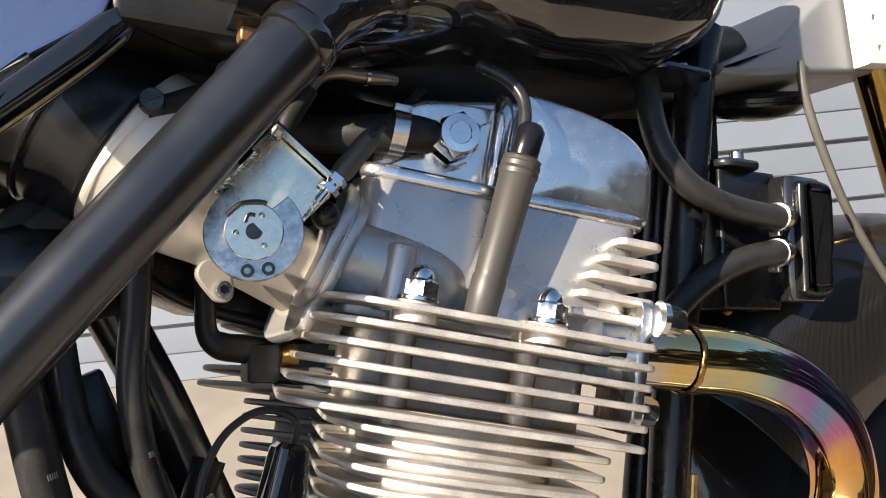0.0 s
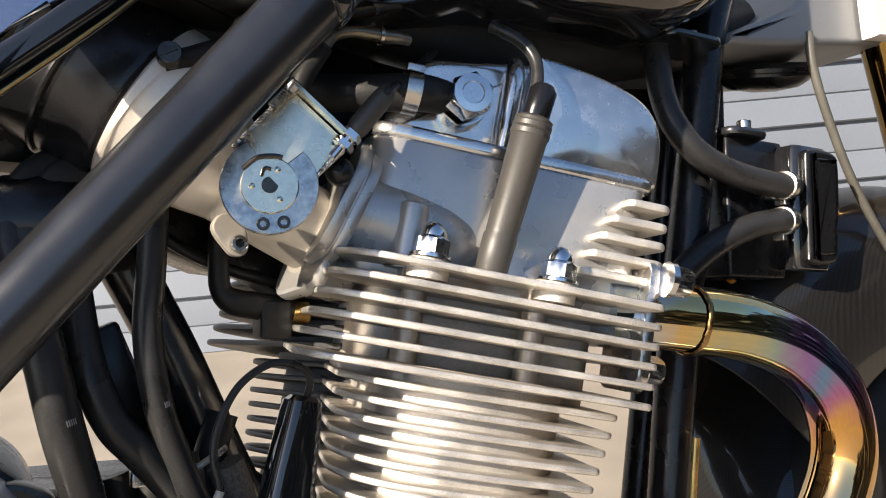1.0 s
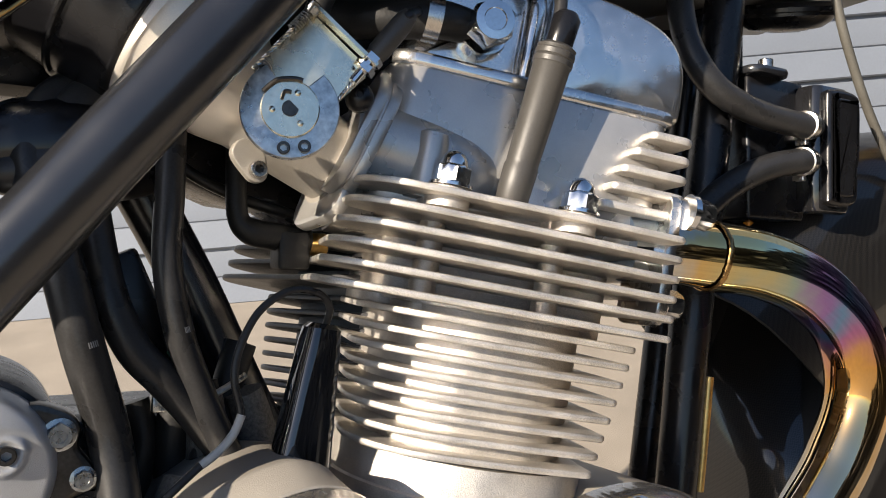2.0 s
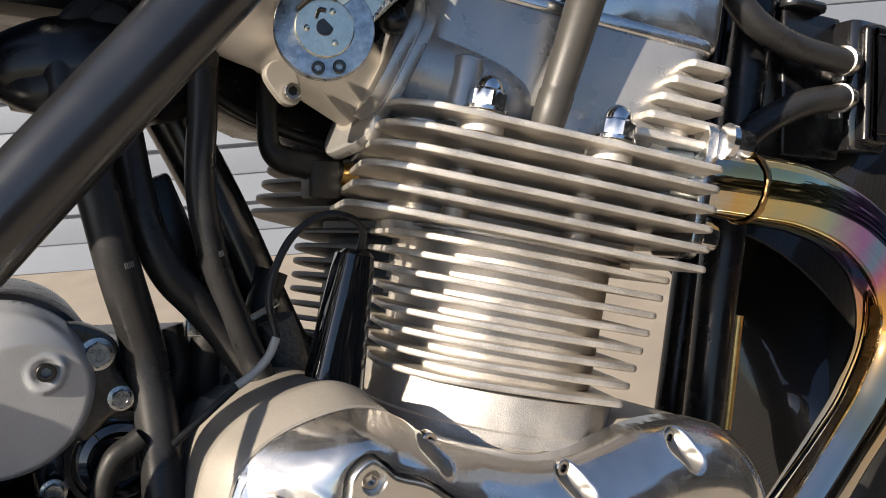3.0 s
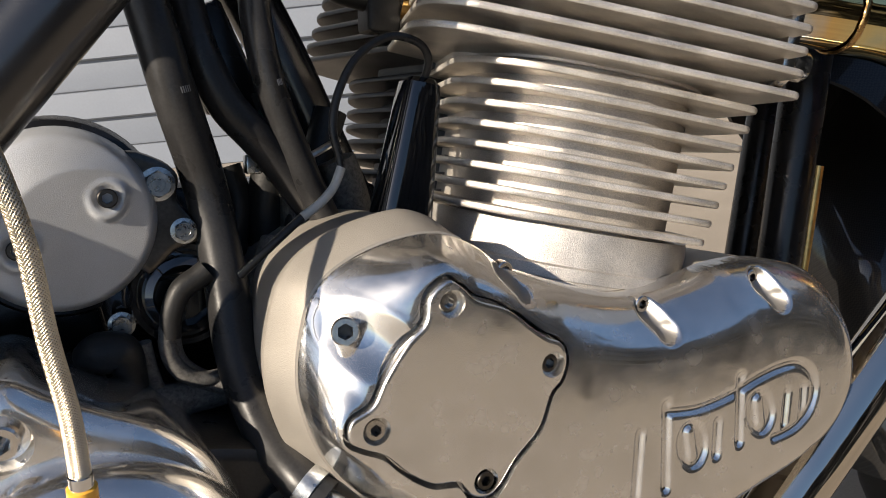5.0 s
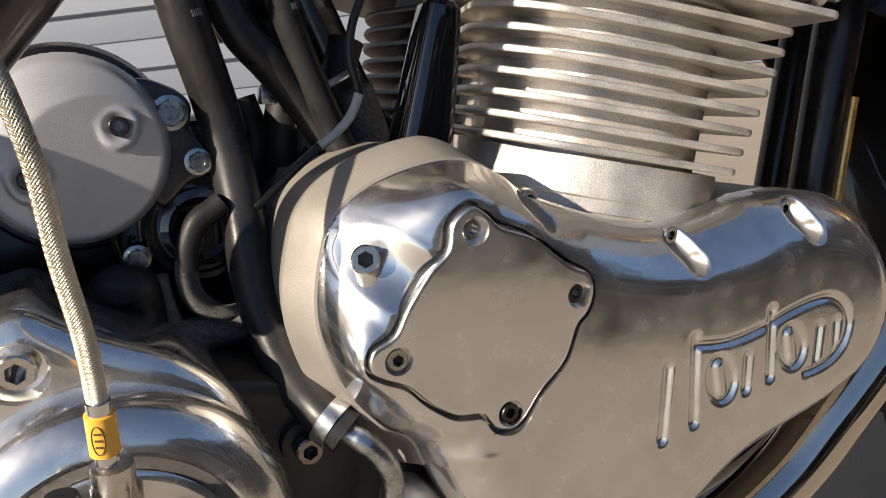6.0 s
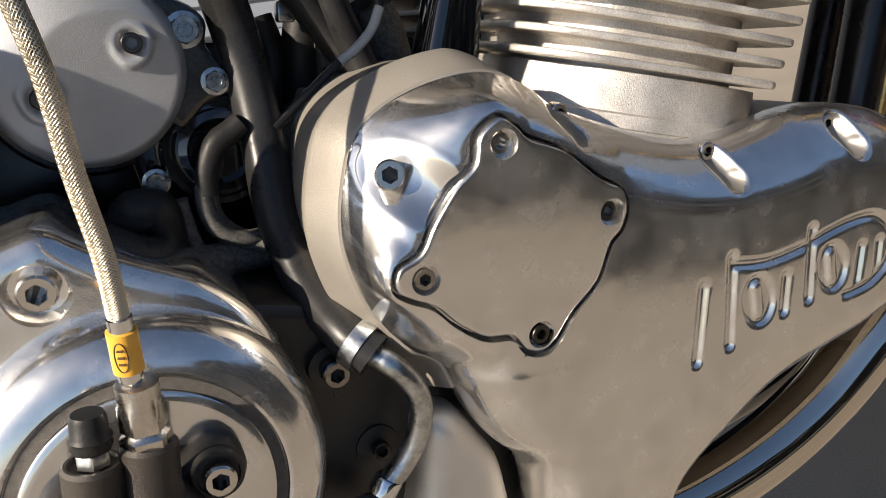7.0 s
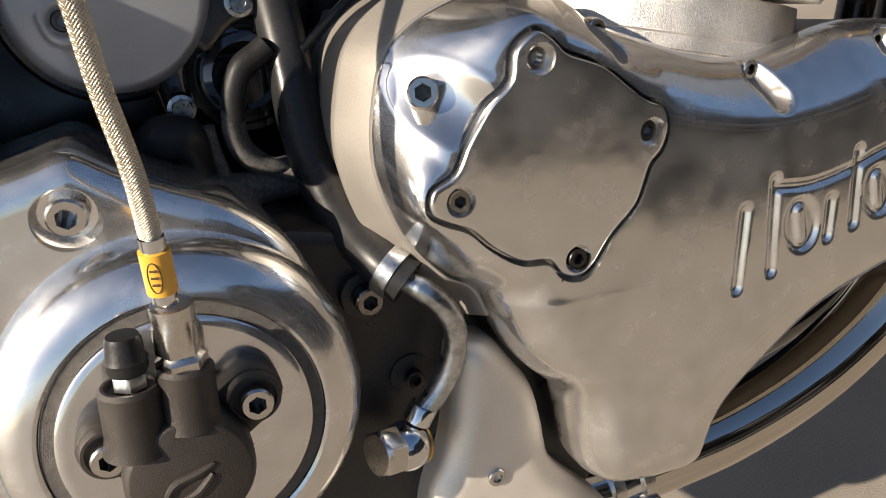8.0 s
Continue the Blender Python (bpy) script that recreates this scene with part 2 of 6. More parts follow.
def rbox(bm, centre, size, m=Matrix.Identity(4), bevel=0.003, corner=None):
    c = Vector(centre)
    hx, hy, hz = (s / 2 for s in size)
    return plate(bm, rrect(c.x - hx, c.x + hx, c.y - hy, c.y + hy, corner or bevel), c.z - hz, c.z + hz, m, bevel)


def finish(bm, name, mat, angle=38):
    bmesh.ops.recalc_face_normals(bm, faces=bm.faces)
    me = bpy.data.meshes.new(name)
    bm.to_mesh(me)
    bm.free()
    me.materials.append(mat)
    me.polygons.foreach_set("use_smooth", [len(p.vertices) < 9 for p in me.polygons])
    me.set_sharp_from_angle(angle=radians(angle))
    return me


def part(name, bm, mat, parent=None, label="", angle=38):
    ob = new(name, finish(bm, name, mat, angle))
    ob.parent = parent
    return tagged(ob, label)


def again(name, mesh, m, parent, label=""):
    """One more piece on a mesh that is shared."""
    ob = new(name, mesh)
    ob.parent = parent
    ob.matrix_basis = m
    return tagged(ob, label)


def carve(bm, cutters):
    """bm with the cutters' solids taken out of it, one after another; a cut that fails is left out."""
    me = bpy.data.meshes.new("body")
    bmesh.ops.recalc_face_normals(bm, faces=bm.faces)
    bm.to_mesh(me)
    bm.free()
    for c in cutters:
        bmesh.ops.recalc_face_normals(c, faces=c.faces)
        cm = bpy.data.meshes.new("tool")
        c.to_mesh(cm)
        c.free()
        ob, tool = new("body", me), new("tool", cm)
        for own, solver in ((False, "EXACT"), (True, "EXACT"), (False, "FAST")):
            md = ob.modifiers.new("cut", "BOOLEAN")
            md.operation, md.solver, md.object, md.use_self = "DIFFERENCE", solver, tool, own
            bpy.context.view_layer.update()
            done = bpy.data.meshes.new_from_object(ob.evaluated_get(bpy.context.evaluated_depsgraph_get()))
            ob.modifiers.remove(md)
            good = len(done.vertices) > 0.6 * len(me.vertices)
            if good:
                break
        bpy.data.objects.remove(ob)
        bpy.data.objects.remove(tool)
        bpy.data.meshes.remove(cm)
        old, me = (me, done) if good else (done, me)
        bpy.data.meshes.remove(old)
    out = bmesh.new()
    out.from_mesh(me)
    bpy.data.meshes.remove(me)
    return out


def nearest(xy, line):
    """Distance from each of many points to a closed 2D line (positive inside), and the nearest point of it."""
    a = np.array([(v.x, v.y) for v in line])
    b = np.roll(a, -1, axis=0)
    best = np.full(len(xy), 1e9)
    near = np.zeros_like(xy)
    inside = np.zeros(len(xy), bool)
    for p, q in zip(a, b):
        d = q - p
        t = np.clip(((xy - p) @ d) / max(d @ d, 1e-12), 0, 1)
        c = p + t[:, None] * d
        r = np.hypot(*(xy - c).T)
        m = r < best
        best[m], near[m] = r[m], c[m]
        up = (p[1] > xy[:, 1]) != (q[1] > xy[:, 1])
        inside ^= up & (xy[:, 0] < p[0] + (xy[:, 1] - p[1]) * d[0] / (d[1] if abs(d[1]) > 1e-12 else 1e-12))
    return np.where(inside, best, -best), near


def pillow(line, y_rim, rise, width, step, blur=2, shape=None, pocket=None, floor=0.008, skirt=0.014):
    """A cast cover: its face swells out of a closed outline, with soft shoulders, dents and a pocket."""
    lo = np.array([min(v.x for v in line), min(v.y for v in line)]) - 2 * step
    hi = np.array([max(v.x for v in line), max(v.y for v in line)]) + 2 * step
    nx, nz = (int(c) + 1 for c in (hi - lo) / step)
    gx, gz = np.meshgrid(lo[0] + step * np.arange(nx), lo[1] + step * np.arange(nz), indexing="ij")
    xy = np.stack([gx.ravel(), gz.ravel()], 1)
    d, near = nearest(xy, line)
    w, flat = width(xy[:, 0], xy[:, 1])
    u = np.clip(d / w, 0, 1)
    h = rise * ((1 - flat) * np.sqrt(np.clip(1 - (1 - u) ** 2, 0, 1)) + flat * np.sin(u * np.pi / 2))
    g, keep = h.reshape(nx, nz), np.clip(d / (4 * step), 0, 1).reshape(nx, nz)
    for i in range(blur):
        for ax in (0, 1):
            g = g + keep * (0.5 * g + 0.25 * (np.roll(g, 1, ax) + np.roll(g, -1, ax)) - g)
    h = g.ravel()
    marks = np.zeros(len(h), bool)
    if shape:
        h, marks = shape(xy[:, 0], xy[:, 1], h)
        g = h.reshape(nx, nz)
        for ax in (0, 1, 0, 1):
            g = g + keep * (0.5 * g + 0.25 * (np.roll(g, 1, ax) + np.roll(g, -1, ax)) - g)
        h = g.ravel()
    out = d <= 0
    xy[out], h[out] = near[out], 0
    if pocket:
        dp, np_ = nearest(xy, pocket)
        edge = (np.abs(dp) < 0.72 * step) & ~out
        xy[edge] = np_[edge]
        h[(dp > 0) & ~edge & ~out] = rise - floor
    inner = ~out.reshape(nx, nz)
    cell = inner[:-1, :-1] | inner[1:, :-1] | inner[:-1, 1:] | inner[1:, 1:]
    i, j = np.nonzero(cell)
    a = i * nz + j
    faces = np.stack([a, a + nz, a + nz + 1, a + 1], 1)
    used = np.unique(faces)
    index = np.full(len(h), -1)
    index[used] = np.arange(len(used))
    me = bpy.data.meshes.new("pillow")
    me.from_pydata(np.stack([xy[used, 0], y_rim - h[used], xy[used, 1]], 1).tolist(), [], index[faces].tolist())
    bm = bmesh.new()
    bm.from_mesh(me)
    bpy.data.meshes.remove(me)
    bm.verts.ensure_lookup_table()
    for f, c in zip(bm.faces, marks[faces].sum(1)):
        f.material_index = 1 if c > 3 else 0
    rim_edges = [e for e in bm.edges if e.is_boundary]
    made = bmesh.ops.extrude_edge_only(bm, edges=rim_edges)["geom"]
    for v in made:
        if isinstance(v, bmesh.types.BMVert):
            v.co.y = y_rim + skirt
    bmesh.ops.remove_doubles(bm, verts=bm.verts, dist=1e-5)
    return bm


# ---- fasteners, as meshes to share; their z axis points out of the work ----
I4 = Matrix.Identity(4)


def socket_screw_mesh(r, h, mat):
    """A cap screw with a hexagon socket."""
    bm = bmesh.new()
    rings = [(circle(r, 24), 0), (circle(r, 24), h - r * 0.14), (circle(r * 0.88, 24), h), (hexa(r * 0.50), h), (hexa(r * 0.48), h - r * 0.9)]
    loft(bm, [[Vector((*p, z)) for p in line] for line, z in rings])
    # Socket faces get a darker steel, as painted shade down the hole.
    for f in bm.faces:
        if f.calc_center_median().xy.length < r * 0.53 and f.calc_center_median().z > 0.1 * h:
            f.material_index = 1
    me = finish(bm, "socket_screw", mat, 30)
    me.materials.append(DARKST)
    return me


def hex_bolt_mesh(r, h, mat, washer=1.45):
    bm = bmesh.new()
    rings = [(circle(r * washer, 24), -h * 0.1), (circle(r * washer, 24), h * 0.16), (circle(r * 1.2, 24), h * 0.2), (hexa(r), h * 0.22), (hexa(r), h * 0.86), (circle(r * 0.98, 24), h), (circle(r * 0.6, 24), h), (circle(r * 0.55, 24), h * 0.93)]
    loft(bm, [[Vector((*p, z)) for p in line] for line, z in rings])
    return finish(bm, "hex_bolt", mat, 25)


def acorn_nut_mesh(r, mat):
    bm = bmesh.new()
    rings = [(circle(r * 1.35, 24), -r * 0.1), (circle(r * 1.35, 24), r * 0.08), (circle(r, 24), r * 0.1), (hexa(r), r * 0.2), (hexa(r), r * 1.05), (circle(r * 0.97, 24), r * 1.2)]
    rings += [(circle(r * 0.86 * math.cos(a), 24), r * 1.25 + r * 0.95 * math.sin(a)) for a in (0, 0.3, 0.6, 0.9, 1.15, 1.35, 1.5)]
    loft(bm, [[Vector((*p, z)) for p in line] for line, z in rings])
    return finish(bm, "acorn_nut", mat, 30)


OUT = Vector((0, -1, 0))                       # out of the engine's right side
SOCK6, SOCK8 = socket_screw_mesh(0.005, 0.006, STEEL), socket_screw_mesh(0.0066, 0.008, STEEL)
SOCKDK = socket_screw_mesh(0.0048, 0.005, DARKST)
HEX8, HEX6 = hex_bolt_mesh(0.0062, 0.006, ZINC), hex_bolt_mesh(0.0048, 0.005, ZINC)
ACORN = acorn_nut_mesh(0.0101, BRIGHT)
FLANGENUT = hex_bolt_mesh(0.0088, 0.015, BRIGHT, 1.35)

bike = tagged(new("motorcycle"), "black twin-cylinder motorcycle with polished aluminium engine on side stand", "motorcycle")
bike.matrix_world = MOUNT

# ---- engine: head and barrel, in a frame that leans ahead and splays outwards (p ahead, w inwards, q up) ----
TH = radians(9.5)
U, W, Z = Vector((0.960, -0.279, 0)), Vector((0.279, 0.960, 0)), Vector((0, 0, 1))
E1, E3 = math.cos(TH) * U - math.sin(TH) * Z, math.sin(TH) * U + math.cos(TH) * Z
HM = Matrix((E1, W, E3)).transposed().to_4x4()
FACE = HM @ Matrix(((1, 0, 0, 0), (0, 0, -1, 0), (0, 1, 0, 0), (0, 0, 0, 1)))     # x ahead, y up, z outwards
MIRROR = Matrix.Translation((0, 1.02, 0)) @ Matrix.Diagonal((1, -1, 1, 1))


def bowed(p0, p1, w0, w1, r, bow):
    """A fin's plan: rounded corners and an outer edge that bows out a little."""
    out = rrect(p0, p1, w0, w1, r, 7)
    long = [out[0]]
    for a, b in zip(out, out[1:] + out[:1]):
        n = max(1, int((b - a).length / 0.02))
        long += [a.lerp(b, (i + 1) / n) for i in range(n)]
    long = long[:-1]
    mid, half = (p0 + p1) / 2, (p1 - p0) / 2
    return [Vector((v.x, v.y - (bow * (1 - ((v.x - mid) / half) ** 2) if v.y < (w0 + w1) / 2 else 0))) for v in long]


def cylinder_unit(m, face, side):
    """One cylinder: its head with fins, and its barrel with fins."""
    bm = bmesh.new()
    plate(bm, rrect(-0.085, 0.090, 0.462, 0.600, [0.02, 0.015, 0.01, 0.01]), 0.712, 0.797, m, 0.002)
    for p in (-0.048, 0.036):
        lathe(bm, [(0.0095, 0.715), (0.0085, 0.76), (0.0095, 0.797)], m @ Matrix.Translation((p, 0.446, 0)), 20)
    # The far cylinder takes the casting tone that is darkened for shade.
    mat = CAST if side else SHADEFIN
    head = part("cylinder_head", bm, mat, bike, "finned sand-cast aluminium cylinder head" if side else "finned cylinder head, coloured dark for its shade")
    for i in range(6):
        q = 0.7905 - 0.0127 * i
        bm = bmesh.new()
        plate(bm, bowed(-0.106 - 0.003 * i, 0.107, 0.398, 0.60, [0.034, 0.006, 0.01, 0.01], 0.004), q - 0.0045, q, m, 0.0017)
        part("fin", bm, mat, head)
    bm = bmesh.new()
    plate(bm, bowed(-0.070, 0.074, 0.432, 0.585, [0.056, 0.050, 0.02, 0.02], 0.013), 0.62, 0.722, m, 0.002)
    plate(bm, bowed(-0.073, 0.077, 0.428, 0.585, [0.05, 0.045, 0.02, 0.02], 0.012), 0.7205, 0.7275, m, 0.001)
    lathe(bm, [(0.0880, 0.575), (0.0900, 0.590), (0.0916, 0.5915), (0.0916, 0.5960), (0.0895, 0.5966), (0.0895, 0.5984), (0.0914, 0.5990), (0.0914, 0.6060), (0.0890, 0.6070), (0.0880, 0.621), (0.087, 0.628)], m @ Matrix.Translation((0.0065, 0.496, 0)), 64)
    barrel = part("cylinder_barrel", bm, mat, bike, "bare aluminium finned cylinder barrel" if side else "finned cylinder barrel, coloured dark for its shade")
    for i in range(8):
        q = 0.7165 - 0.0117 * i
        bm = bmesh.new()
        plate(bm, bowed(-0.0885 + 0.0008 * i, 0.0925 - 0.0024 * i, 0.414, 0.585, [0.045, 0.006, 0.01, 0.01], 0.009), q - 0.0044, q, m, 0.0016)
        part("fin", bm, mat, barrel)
    return head, barrel


head, barrel = cylinder_unit(HM, FACE, 1)
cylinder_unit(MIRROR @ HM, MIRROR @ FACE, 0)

# upper head casting, with the plug well, the port stubs and the stud bosses
bm = bmesh.new()
plate(bm, rrect(-0.096, 0.104, 0.437, 0.600, [0.022, 0.016, 0.01, 0.01]), 0.780, 0.870, HM, 0.002)
plug_foot, plug_top = HM @ Vector((-0.006, 0.424, 0.790)), HM @ Vector((0.0045, 0.414, 0.894))
cuts = []
for a, b, r in ((plug_foot - Vector((0, 0, 0.012)), plug_top, 0.0165), (HM @ Vector((0.026, 0.424, 0.800)), HM @ Vector((0.034, 0.420, 0.862)), 0.014)):
    c = bmesh.new()
    lathe(c, [(0.003, -0.002), (r * 0.8, 0.001), (r, 0.006), (r, (b - a).length - 0.012), (r * 0.6, (b - a).length - 0.002), (0.002, (b - a).length)], axis(a, b - a), 28)
    cuts.append(c)
bm = carve(bm, cuts)
upper = part("upper_head_casting", bm, HEADAL, bike, "smooth bead-blasted upper head casting")
for p, w in ((-0.048, 0.414), (0.036, 0.413)):
    bm = bmesh.new()
    lathe(bm, [(0.0142, 0.780), (0.0142, 0.7915), (0.0132, 0.7930)], HM @ Matrix.Translation((p, w + 0.003, 0)), 28)
    rbox(bm, (p, w + 0.018, 0.785), (0.030, 0.022, 0.018), HM, 0.003)
    part("stud_boss", bm, CAST, upper)
    again("acorn_nut", ACORN, HM @ Matrix.Translation((p, w, 0.7942)), upper, "chromed acorn nut")
for i in range(5):
    q, p0 = 0.8602 - 0.0129 * i, (0.082, 0.072, 0.065, 0.060, 0.054)[i]
    bm = bmesh.new()
    plate(bm, bowed(p0, 0.1150, 0.422, 0.58, [0.005, 0.008, 0.01, 0.01], 0.001), q - 0.0058, q, HM, 0.0022)
    part("fin", bm, CAST, upper)
bm = bmesh.new()
sweep(bm, [HM @ Vector(v) for v in ((-0.112, 0.452, 0.816), (-0.088, 0.455, 0.815), (-0.060, 0.459, 0.812), (-0.030, 0.466, 0.808), (0.004, 0.482, 0.802))], [0.0275, 0.029, 0.0315, 0.0335, 0.030], 32)
port = part("intake_port", bm, HEADAL, upper)
bm = bmesh.new()
lathe(bm, [(0.0130, 0.785), (0.0112, 0.796), (0.0106, 0.822), (0.0096, 0.827), (0.006, 0.829)], HM @ Matrix.Translation((-0.060, 0.433, 0)), 32)
part("dowel_boss", bm, HEADAL, upper)
bm = bmesh.new()
pa = axis(HM @ Vector((-0.101, 0.455, 0.8165)), HM.to_3x3() @ Vector((-1, -0.12, 0.28)), HM.to_3x3() @ Vector((0, -1, 0)))
ear = [Vector((v.x, v.y)) for v in spline([(0.040, 0, 0), (0.036, 0.014, 0), (0.026, 0.030, 0), (0, 0.034, 0), (-0.026, 0.030, 0), (-0.040, 0.014, 0), (-0.048, 0, 0), (-0.040, -0.014, 0), (-0.026, -0.030, 0), (0, -0.034, 0), (0.026, -0.030, 0), (0.036, -0.014, 0)], 5, True)]
plate(bm, ear, -0.0055, 0.0020, pa, 0.0012)
plate(bm, ear, 0.0030, 0.0110, pa, 0.0012)
plate(bm, [v * 0.97 for v in ear], 0.0015, 0.0035, pa, 0.0002, 1)
part("intake_flange", bm, HEADAL, port, "split aluminium intake flange")
bm = bmesh.new()
lathe(bm, [(0.0045, -0.004), (0.0082, -0.002), (0.0088, 0.003), (0.0080, 0.007), (0.0055, 0.0098), (0.0025, 0.0104), (0.002, 0.009)], axis(HM @ Vector((-0.112, 0.416, 0.834)), HM.to_3x3() @ Vector((-0.1, -1, 0.1))), 24)
part("take_off_cap", bm, PLASTIC, port, "small round black rubber cap")

# rocker cover
bm = bmesh.new()
plate(bm, rrect(-0.095, 0.109, 0.437, 0.60, [0.016, 0.014, 0.01, 0.01]), 0.8695, 0.880, HM, 0.0035, 3)
rocker = part("rocker_cover", bm, POLISH, bike, "polished aluminium rocker cover reflecting blue sky")
bm = bmesh.new()
right = [Vector(v) for v in ((0.006, 0.872), (0.040, 0.872), (0.075, 0.872), (0.105, 0.872))] + [Vector((v.x, v.y)) for v in spline([(0.1095, 0.8735, 0), (0.1118, 0.879, 0), (0.1118, 0.895, 0), (0.1103, 0.911, 0), (0.1035, 0.9265, 0), (0.0890, 0.9380, 0), (0.0660, 0.9450, 0), (0.0385, 0.949, 0), (0.0140, 0.9505, 0), (0.0065, 0.947, 0)], 5)]
centre = Vector((0.058, 0.908))
rings = [(0.0, 0.0, -0.60), (0.0, 0.0, -0.449)] + [(0.0075 * (1 - math.cos(a)), 0.0, -0.449 + 0.0075 * math.sin(a)) for a in (0.3, 0.6, 0.9, 1.2, 1.45)]
rings += [(0.0075, f, h) for f, h in ((0.05, -0.4412), (0.2, -0.4404), (0.45, -0.4396), (0.75, -0.4391), (0.97, -0.43895))]
loft(bm, [[FACE @ Vector((*(p + (centre - p) * f), h)) for p in outset(right, -d)] for d, f, h in rings])
left = rrect(-0.088, 0.013, 0.872, 0.946, [0.008, 0.004, 0.008, 0.030], 8)
left = [Vector((v.x, v.y - 0.022 * max(0.0, (0.005 - v.x) / 0.093) ** 1.5 * max(0.0, (v.y - 0.875) / 0.07))) for v in left]
plate(bm, left, -0.60, -0.452, FACE, 0.0062, 5)
sweep(bm, [FACE @ Vector(v) for v in ((-0.004, 0.876, -0.449), (-0.004, 0.90, -0.447), (-0.003, 0.93, -0.449), (-0.002, 0.9445, -0.458))], [0.0065, 0.0065, 0.0075, 0.006], 16)
part("dome", bm, POLISH, rocker)
bm = bmesh.new()
lathe(bm, [(0.0175, -0.46), (0.0172, -0.446), (0.0160, -0.440)], FACE @ Matrix.Translation((-0.0375, 0.9035, 0)), 32)
loft(bm, [[FACE @ Matrix.Translation((-0.0375, 0.9035, 0)) @ Vector((*p, z)) for p in ln] for ln, z in ((hexa(0.0130), -0.434), (hexa(0.0130), -0.4185), (circle(0.0126, 24), -0.4160), (circle(0.0075, 24), -0.4155), (circle(0.007, 24), -0.4162))])
part("hex_plug", bm, BRIGHT, rocker, "large chromed hexagon plug")

# breather stub and band clamp on the cover's rear
bm = bmesh.new()
sweep(bm, [FACE @ Vector(v) for v in ((-0.05, 0.905, -0.445), (-0.066, 0.903, -0.440), (-0.080, 0.900, -0.440), (-0.105, 0.895, -0.445), (-0.135, 0.893, -0.46), (-0.16, 0.90, -0.48))], [0.0115, 0.0125, 0.0125, 0.0125, 0.0125, 0.012], 20)
breather = part("breather_hose", bm, RUBMAT, bike, "thick black rubber breather hose")
bm = bmesh.new()
lathe(bm, [(0.0125, -0.0055), (0.0148, -0.005), (0.0148, 0.005), (0.0125, 0.0055)], axis(FACE @ Vector((-0.0735, 0.9015, -0.440)), E1), 28)
rbox(bm, (0, 0.0165, 0), (0.006, 0.006, 0.012), axis(FACE @ Vector((-0.0735, 0.9015, -0.440)), E1), 0.001)
part("band_clamp", bm, STEEL, breather, "stainless band clamp")

# plug cap and lead
bm = bmesh.new()
L = (plug_top - plug_foot).length
ax = axis(plug_foot, plug_top - plug_foot)
lathe(bm, [(0.0095, 0), (0.0108, 0.002), (0.0112, 0.026), (0.0104, 0.028), (0.0106, 0.030), (0.0122, L - 0.012), (0.0130, L - 0.011), (0.0130, L - 0.008), (0.0122, L - 0.007), (0.0130, L - 0.006), (0.0130, L - 0.003), (0.0122, L - 0.002), (0.0128, L), (0.010, L + 0.002)], ax, 28)
cap = part("spark_plug_cap", bm, GREYBLK, bike, "grey rubber spark plug cap")
bm = bmesh.new()
T0 = ax @ Vector((0, 0, L))
lathe(bm, [(0.0085, 0), (0.0092, 0.004), (0.0092, 0.020), (0.0062, 0.024)], axis(T0, plug_top - plug_foot + Vector((0.004, 0, 0))), 24)
part("cap_boot", bm, PLASTIC, cap)
bm = bmesh.new()
sweep(bm, [T0 + Vector(v) for v in ((0.001, 0, 0.018), (0.004, 0.001, 0.030), (0.004, 0.005, 0.044), (-0.003, 0.013, 0.057), (-0.016, 0.026, 0.068))], 0.0042, 14)
part("ignition_lead", bm, RUBBER, cap)

# exhaust port flange, stud nuts, header pipe
bm = bmesh.new()
PORT = axis(HM @ Vector((0.112, 0.447, 0.778)), E1)
plate(bm, rrect(-0.030, 0.030, -0.046, 0.044, 0.012), -0.010, -0.002, PORT, 0.001)
flange = part("exhaust_flange", bm, STEEL, bike)
for at in ((0.110, 0.409, 0.8085), (0.110, 0.432, 0.7485)):
    again("flange_nut", FLANGENUT, axis(HM @ Vector(at), E1), flange, "bright flange nut")
PIPE = [(0.330, 0.371, 0.7575), (0.362, 0.362, 0.756), (0.395, 0.354, 0.753), (0.445, 0.349, 0.7475), (0.500, 0.348, 0.730), (0.545, 0.349, 0.696), (0.562, 0.352, 0.648),
        (0.545, 0.357, 0.598), (0.511, 0.362, 0.553), (0.462, 0.368, 0.495), (0.416, 0.374, 0.440), (0.378, 0.378, 0.398), (0.330, 0.382, 0.365), (0.270, 0.386, 0.342), (0.200, 0.390, 0.330)]
bm = bmesh.new()
sweep(bm, PIPE[:3], 0.0232, 32, 10)
sweep(bm, PIPE[2:], [0.0250] * 6 + [0.0240] * 3 + [0.0226] * 4, 36, 10)
header = part("exhaust_header", bm, TITAN, bike, "heat-blued steel exhaust header with rainbow tints")
run = header.data.attributes.new("run", "FLOAT", "POINT")
first = 32 * 21
run.data.foreach_set("value", [0.11 * (i // 32) / 20 if i < first else 0.11 + 0.89 * ((i - first) // 36) / (10 * (len(PIPE) - 3)) for i in range(len(header.data.vertices))])
bm = bmesh.new()
wa = axis(PIPE[2], Vector(PIPE[3]) - Vector(PIPE[1]))
rings = []
